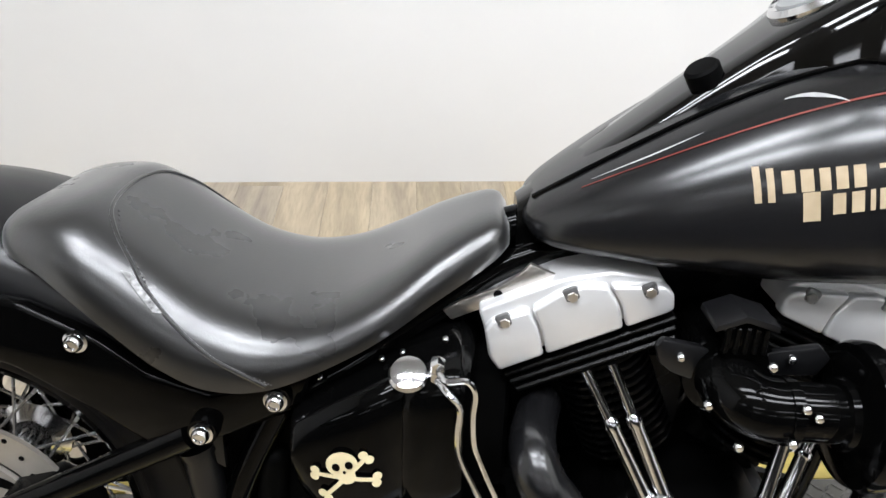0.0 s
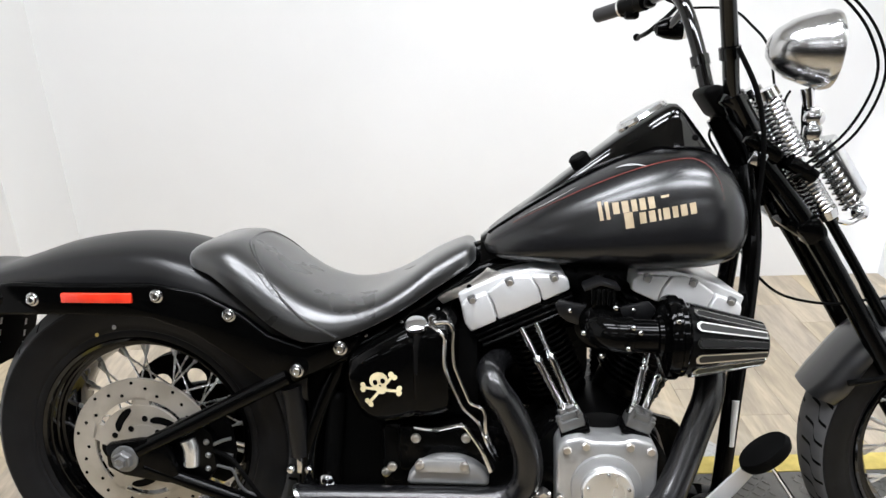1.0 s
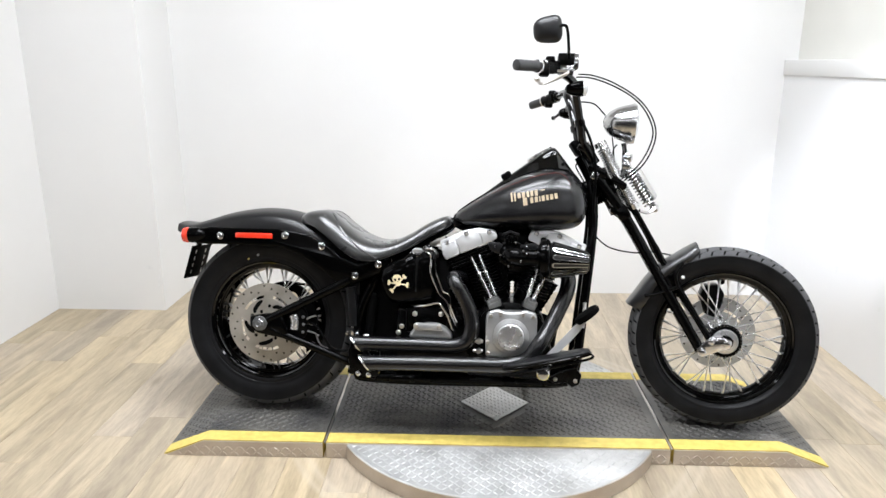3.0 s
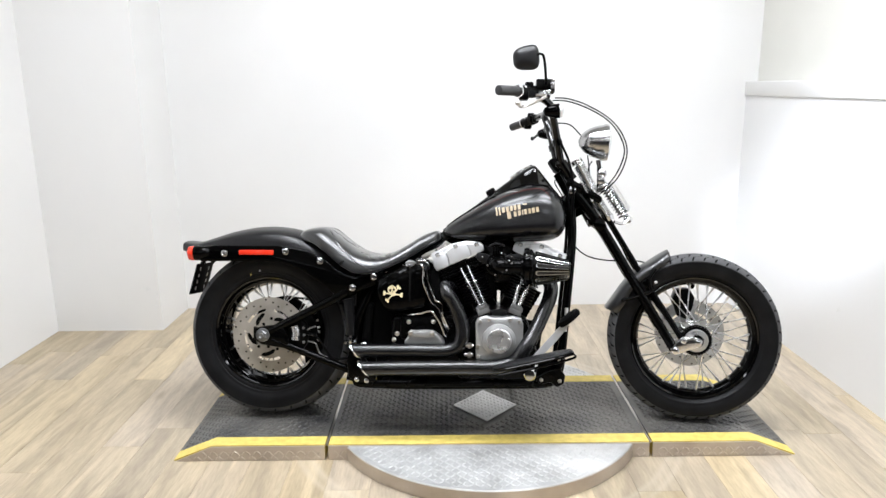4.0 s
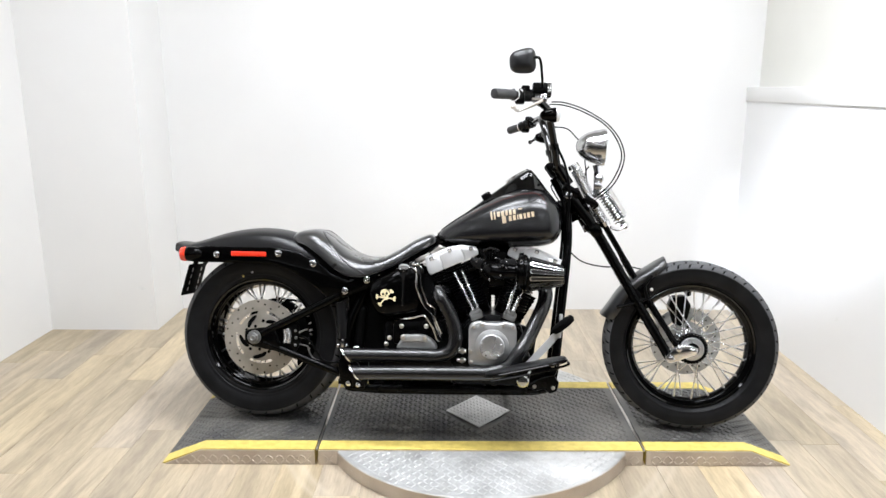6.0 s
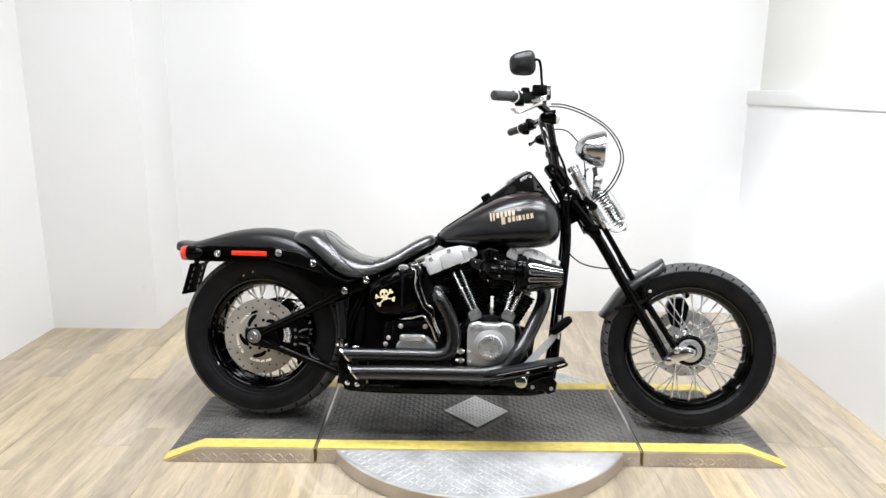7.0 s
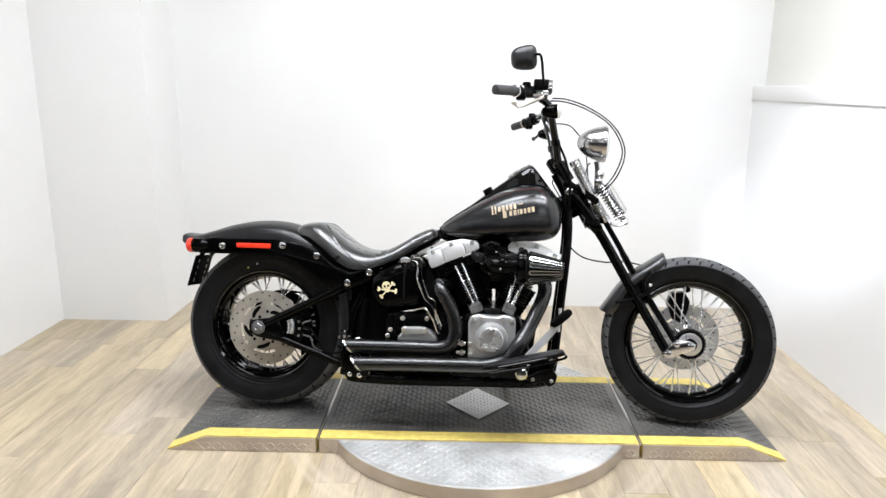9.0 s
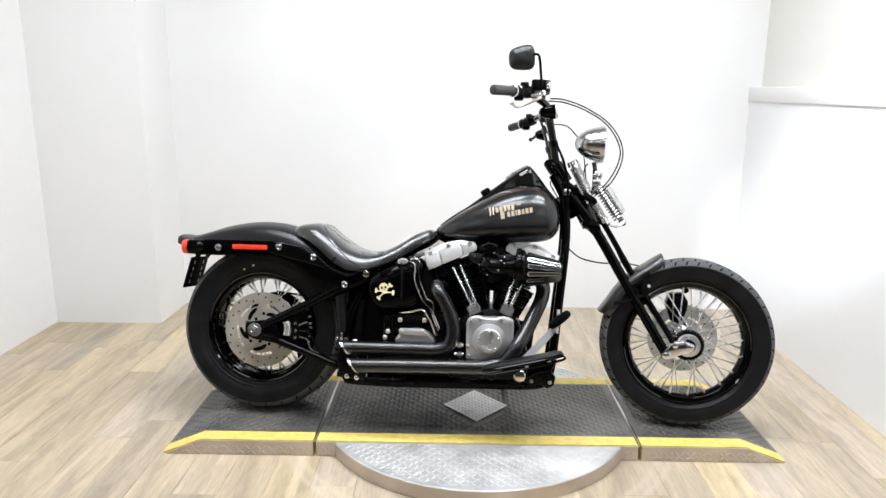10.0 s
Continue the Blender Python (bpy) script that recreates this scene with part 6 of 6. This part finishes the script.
# handlebar and controls
bar_bm = bmesh.new()
GRIPS = {}
for s, end, inner in ((-1, (0.058, -0.430, 1.198), (0.150, -0.335, 1.212)), (1, (0.126, 0.430, 1.202), (0.192, 0.350, 1.214))):
    e, i = Vector(end), Vector(inner)
    GRIPS[s] = (e, i)
    out = (i - e).normalized()
    top = i + out * 0.05
    tube(bar_bm, [(0.318, s * 0.052, 0.955), (0.300, s * 0.070, 1.00), (0.285, s * 0.093, 1.075), (0.268, s * 0.120, 1.150), (0.255, s * 0.150, 1.195), (top.x + 0.025, s * 0.215, top.z), tuple(top), tuple(i)], 0.0145, 14, 6)
    rod(bar_bm, (0.345, s * 0.050, 0.925), (0.303, s * 0.062, 0.992), 0.024, 0.022, 18)
    rod(bar_bm, (0.288, s * 0.090, 1.055), (0.284, s * 0.094, 1.075), 0.019, segs=18)
box(bar_bm, (0.305, 0, 0.985), (0.042, 0.16, 0.040), 0.010, tilt(-33))
handlebar = part("handlebar", bar_bm, RIM, bike, "gloss black handlebar on short risers", matrix=ASIDE)
bm = bmesh.new()
plate(bm, [(0.254, 1.002), (0.286, 1.016), (0.326, 0.985), (0.328, 0.957), (0.288, 0.952)], -0.050, 0.050, 0.013, 4)
part("riser_clamp", bm, MATTE, handlebar, "black handlebar clamp")
for s in (-1, 1):
    e, i = GRIPS[s]
    n = (i - e).length * 0.70
    bm = bmesh.new()
    prof = [(0.012, -0.003), (0.0165, -0.001), (0.0172, 0.003), (0.0172, n * 0.96)]
    prof += [(0.020, n), (0.015, n + 0.004)]
    lathe(bm, prof, e, i - e, 20)
    part("grip", bm, GRIP_RUBBER, handlebar, "smooth dark grey rubber grip")
    d = (i - e).normalized()
    bm = bmesh.new()
    rod(bm, e + d * (n + 0.010), i + d * 0.040, 0.0215, 0.0225, 20)
    box(bm, e + d * (n + 0.028) + Vector((0.004, 0, -0.012)), (0.034, 0.030, 0.040), 0.007)
    box(bm, i + d * 0.022 + Vector((0.0, 0, 0.020)), (0.030, 0.036, 0.024), 0.006)
    box(bm, i + d * 0.052, (0.03, 0.04, 0.038), 0.008)
    housing = part("switch_housing", bm, BLACK, handlebar, "black switch housing")
    bm = bmesh.new()
    lathe(bm, [(0.020, 0), (0.0235, 0.001), (0.0235, 0.006), (0.020, 0.007)], e + d * (n + 0.002), d, 24)
    part("clamp_ring", bm, CHROME, housing, "bright clamp ring")
    for k, (dx, dz) in enumerate(((0.018, 0.012), (0.030, -0.004), (0.040, 0.010))):
        bm = bmesh.new()
        box(bm, e + d * (n + dx) + Vector((0.0, -0.022, dz)), (0.011, 0.008, 0.009), 0.002)
        part("switch_button", bm, SILVER if k != 1 else MATTE, housing, "small switch button")
    bm = bmesh.new()
    a = i + d * (0.045 if s > 0 else 0.015) + Vector((0.045 if s > 0 else 0.03, 0, 0.0 if s > 0 else -0.012))
    reach = 0.012 if s < 0 else 0.040
    tube(bm, [a, a + Vector((0.03, s * 0.03, -0.012)), e + Vector((0.075 + reach, s * (-0.05 - reach), -0.045)), e + Vector((0.055 + reach, -reach, -0.045 - reach * 0.3)), e + Vector((0.052 + reach, s * 0.01 - reach, -0.044 - reach * 0.3))], lambda f: 0.0038 + 0.0018 * math.sin(f * 3.1), 10, 6)
    lathe(bm, [(0.003, -0.009), (0.008, -0.005), (0.0095, 0), (0.008, 0.005), (0.003, 0.009)], e + Vector((0.052 + reach, s * 0.012 - reach, -0.044 - reach * 0.3)), d, 12)
    part("lever", bm, STEEL if s < 0 else BLACK, handlebar, "control lever")
e, i = GRIPS[-1]
d = (i - e).normalized()
bm = bmesh.new()
box(bm, i + d * 0.055 + Vector((0.028, 0, 0.022)), (0.052, 0.050, 0.040), 0.006)
reservoir = part("brake_reservoir", bm, BLACK, handlebar, "black brake fluid reservoir")
bm = bmesh.new()
box(bm, i + d * 0.055 + Vector((0.060, -0.004, 0.018)), (0.016, 0.044, 0.050), 0.004)
box(bm, i + d * 0.055 + Vector((0.040, -0.014, -0.012)), (0.026, 0.026, 0.026), 0.004)
part("reservoir_clamp", bm, CHROME, reservoir, "bright reservoir clamp")
# turn signals under the bars
for s, c in ((-1, (0.222, -0.205, 1.163)), (1, (0.230, 0.270, 1.148))):
    bm = bmesh.new()
    lathe(bm, [(0.003, 0), (0.014, 0.006), (0.022, 0.024), (0.0265, 0.046), (0.027, 0.060)], c, (1, 0, 0.05), 24)
    rod(bm, Vector(c) + Vector((0.03, 0, 0.0)), (0.262, s * 0.14, 1.172), 0.009)
    sig = part("front_signal", bm, GLOSS, handlebar, "black bullet turn signal")
    bm = bmesh.new()
    lathe(bm, [(0.0265, 0.059), (0.024, 0.069), (0.012, 0.075)], c, (1, 0, 0.05), 24)
    part("signal_lens", bm, GLASS, sig, "pale signal lens")
# mirror
for c, root in ((Vector((0.153, -0.370, 1.318)), GRIPS[-1][1] + Vector((0.075, 0.02, 0.03))),):
    bm = bmesh.new()
    rings = []
    for k, (dep, sc) in enumerate(((-0.004, 0.90), (0.0, 0.97), (0.006, 1.0), (0.016, 0.93), (0.026, 0.72), (0.031, 0.35))):
        ring = []
        for j in range(32):
            t = 2 * math.pi * j / 32
            x = math.copysign(abs(math.cos(t)) ** 0.62, math.cos(t)) * 0.046 * sc
            z = math.copysign(abs(math.sin(t)) ** 0.62, math.sin(t)) * (0.042 + 0.12 * x) * sc
            ring.append(Vector((x, -dep, z)))
        rings.append(ring)
    skin(bm, rings)
    bm.transform(Matrix.Translation(c) @ tilt(4) @ Matrix.Rotation(radians(-12), 4, "Z"))
    mirror = part("mirror", bm, SATIN, handlebar, "black rounded rear-view mirror shell")
    bm = bmesh.new()
    tube(bm, [c + Vector((0.036, -0.03, 0.006)), c + Vector((0.052, -0.030, 0.006)), c + Vector((0.060, -0.020, -0.012)), c + Vector((0.066, -0.005, -0.06)), root], 0.0048, 8, 6)
    part("mirror_stalk", bm, BLACK, mirror, "thin black mirror stalk")

# cables
CABLES = [
    [(0.255, -0.30, 1.195), (0.315, -0.16, 1.218), (0.395, -0.11, 1.201), (0.480, -0.10, 1.150), (0.530, -0.10, 1.084), (0.543, -0.10, 1.013), (0.509, -0.095, 0.927), (0.441, -0.09, 0.864), (0.387, -0.08, 0.832), (0.345, -0.06, 0.80)],
    [(0.250, -0.28, 1.190), (0.315, -0.15, 1.210), (0.392, -0.10, 1.194), (0.470, -0.09, 1.150), (0.518, -0.09, 1.090), (0.535, -0.09, 1.020), (0.498, -0.085, 0.930), (0.432, -0.08, 0.868), (0.38, -0.07, 0.835)],
    [(0.262, 0.18, 1.180), (0.345, 0.12, 1.168), (0.384, 0.09, 1.130), (0.411, 0.07, 1.085), (0.425, 0.06, 1.00), (0.43, 0.05, 0.93)],
    [(0.430, 0.0, 1.000), (0.418, -0.01, 0.982), (0.410, -0.02, 0.945), (0.40, -0.03, 0.90)],
    [(0.452, -0.01, 0.985), (0.450, -0.015, 0.95), (0.452, -0.02, 0.91)],
    [(0.345, -0.02, 0.70), (0.369, -0.06, 0.656), (0.417, -0.06, 0.623), (0.496, -0.06, 0.609), (0.560, -0.05, 0.614), (0.64, 0.02, 0.60)],
    [(0.290, -0.12, 1.07), (0.322, -0.13, 1.00), (0.340, -0.125, 0.93), (0.345, -0.12, 0.86), (0.342, -0.11, 0.76), (0.348, -0.09, 0.66)],
    [(0.300, 0.02, 0.945), (0.285, 0.0, 0.92), (0.300, 0.0, 0.89), (0.325, 0.0, 0.85)],
    [(0.300, -0.05, 0.955), (0.330, -0.09, 0.885), (0.345, -0.085, 0.79), (0.338, -0.075, 0.70)],
]
for k, pts in enumerate(CABLES):
    bm = bmesh.new()
    tube(bm, pts, 0.0026 if k not in (6, 8) else 0.0048, 8, 8)
    if k != 5:
        bm.transform(ASIDE @ Matrix.Translation((0.004 if k < 2 else 0.0, 0, 0)))
    part("cable", bm, MATTE if k != 8 else BLACK, bike, "black control cable")


# ---- floor planks ----
def planks():
    parent = bpy.data.objects["floor"]
    w, l = 0.150, 1.22
    rnd = random.Random(4)
    full, starts, k = None, {}, 0
    x = ROOM_X0 - 0.03
    while x < ROOM_X1 + 0.1:
        y = -4.2 - rnd.random() * l
        starts[round(x, 3)] = y
        while y < ROOM_Y1:
            size = min(l, ROOM_Y1 + 0.01 - y)
            m = pose(x + w / 2, y + size / 2, 0, 0, 0, 180 * (k % 2))
            if size < l or full is None:
                bm = bmesh.new()
                box(bm, (0, 0, -0.003), (w - 0.0006, size - 0.0006, 0.006), 0.0007, segs=1)
                ob = part("plank", bm, PLANK, parent, matrix=m)
                full = full or ob
            else:
                repeat(full, "plank", m, parent)
            k += 1
            y += l
        x += w
    # the hall's planks, past those of the bay
    verts, faces = [], []
    x = ROOM_X0 - 0.03 - w * 22
    while x < HALL_X1:
        y1 = starts.get(round(x, 3), ROOM_Y0)
        while y1 > HALL_Y0:
            y0 = max(HALL_Y0, y1 - l * (1 if round(x, 3) in starts or y1 < ROOM_Y0 else rnd.random()))
            n = len(verts)
            a, b, c, d = x + 0.0003, x + w - 0.0003, y0 + 0.0003, y1 - 0.0003
            verts += [(a, c, 0), (b, c, 0), (b, d, 0), (a, d, 0), (a, c, -0.004), (b, c, -0.004), (b, d, -0.004), (a, d, -0.004)]
            faces += [(n, n + 1, n + 2, n + 3), (n, n + 4, n + 5, n + 1), (n + 1, n + 5, n + 6, n + 2), (n + 2, n + 6, n + 7, n + 3), (n + 3, n + 7, n + 4, n)]
            y1 = y0
        x += w
    me = bpy.data.meshes.new("hall_plank")
    me.from_pydata(verts, [], faces)
    me.materials.append(PLANK)
    rest = new("hall_plank", me)
    rest.parent = parent
    tagged(rest, kind="stuff")


planks()
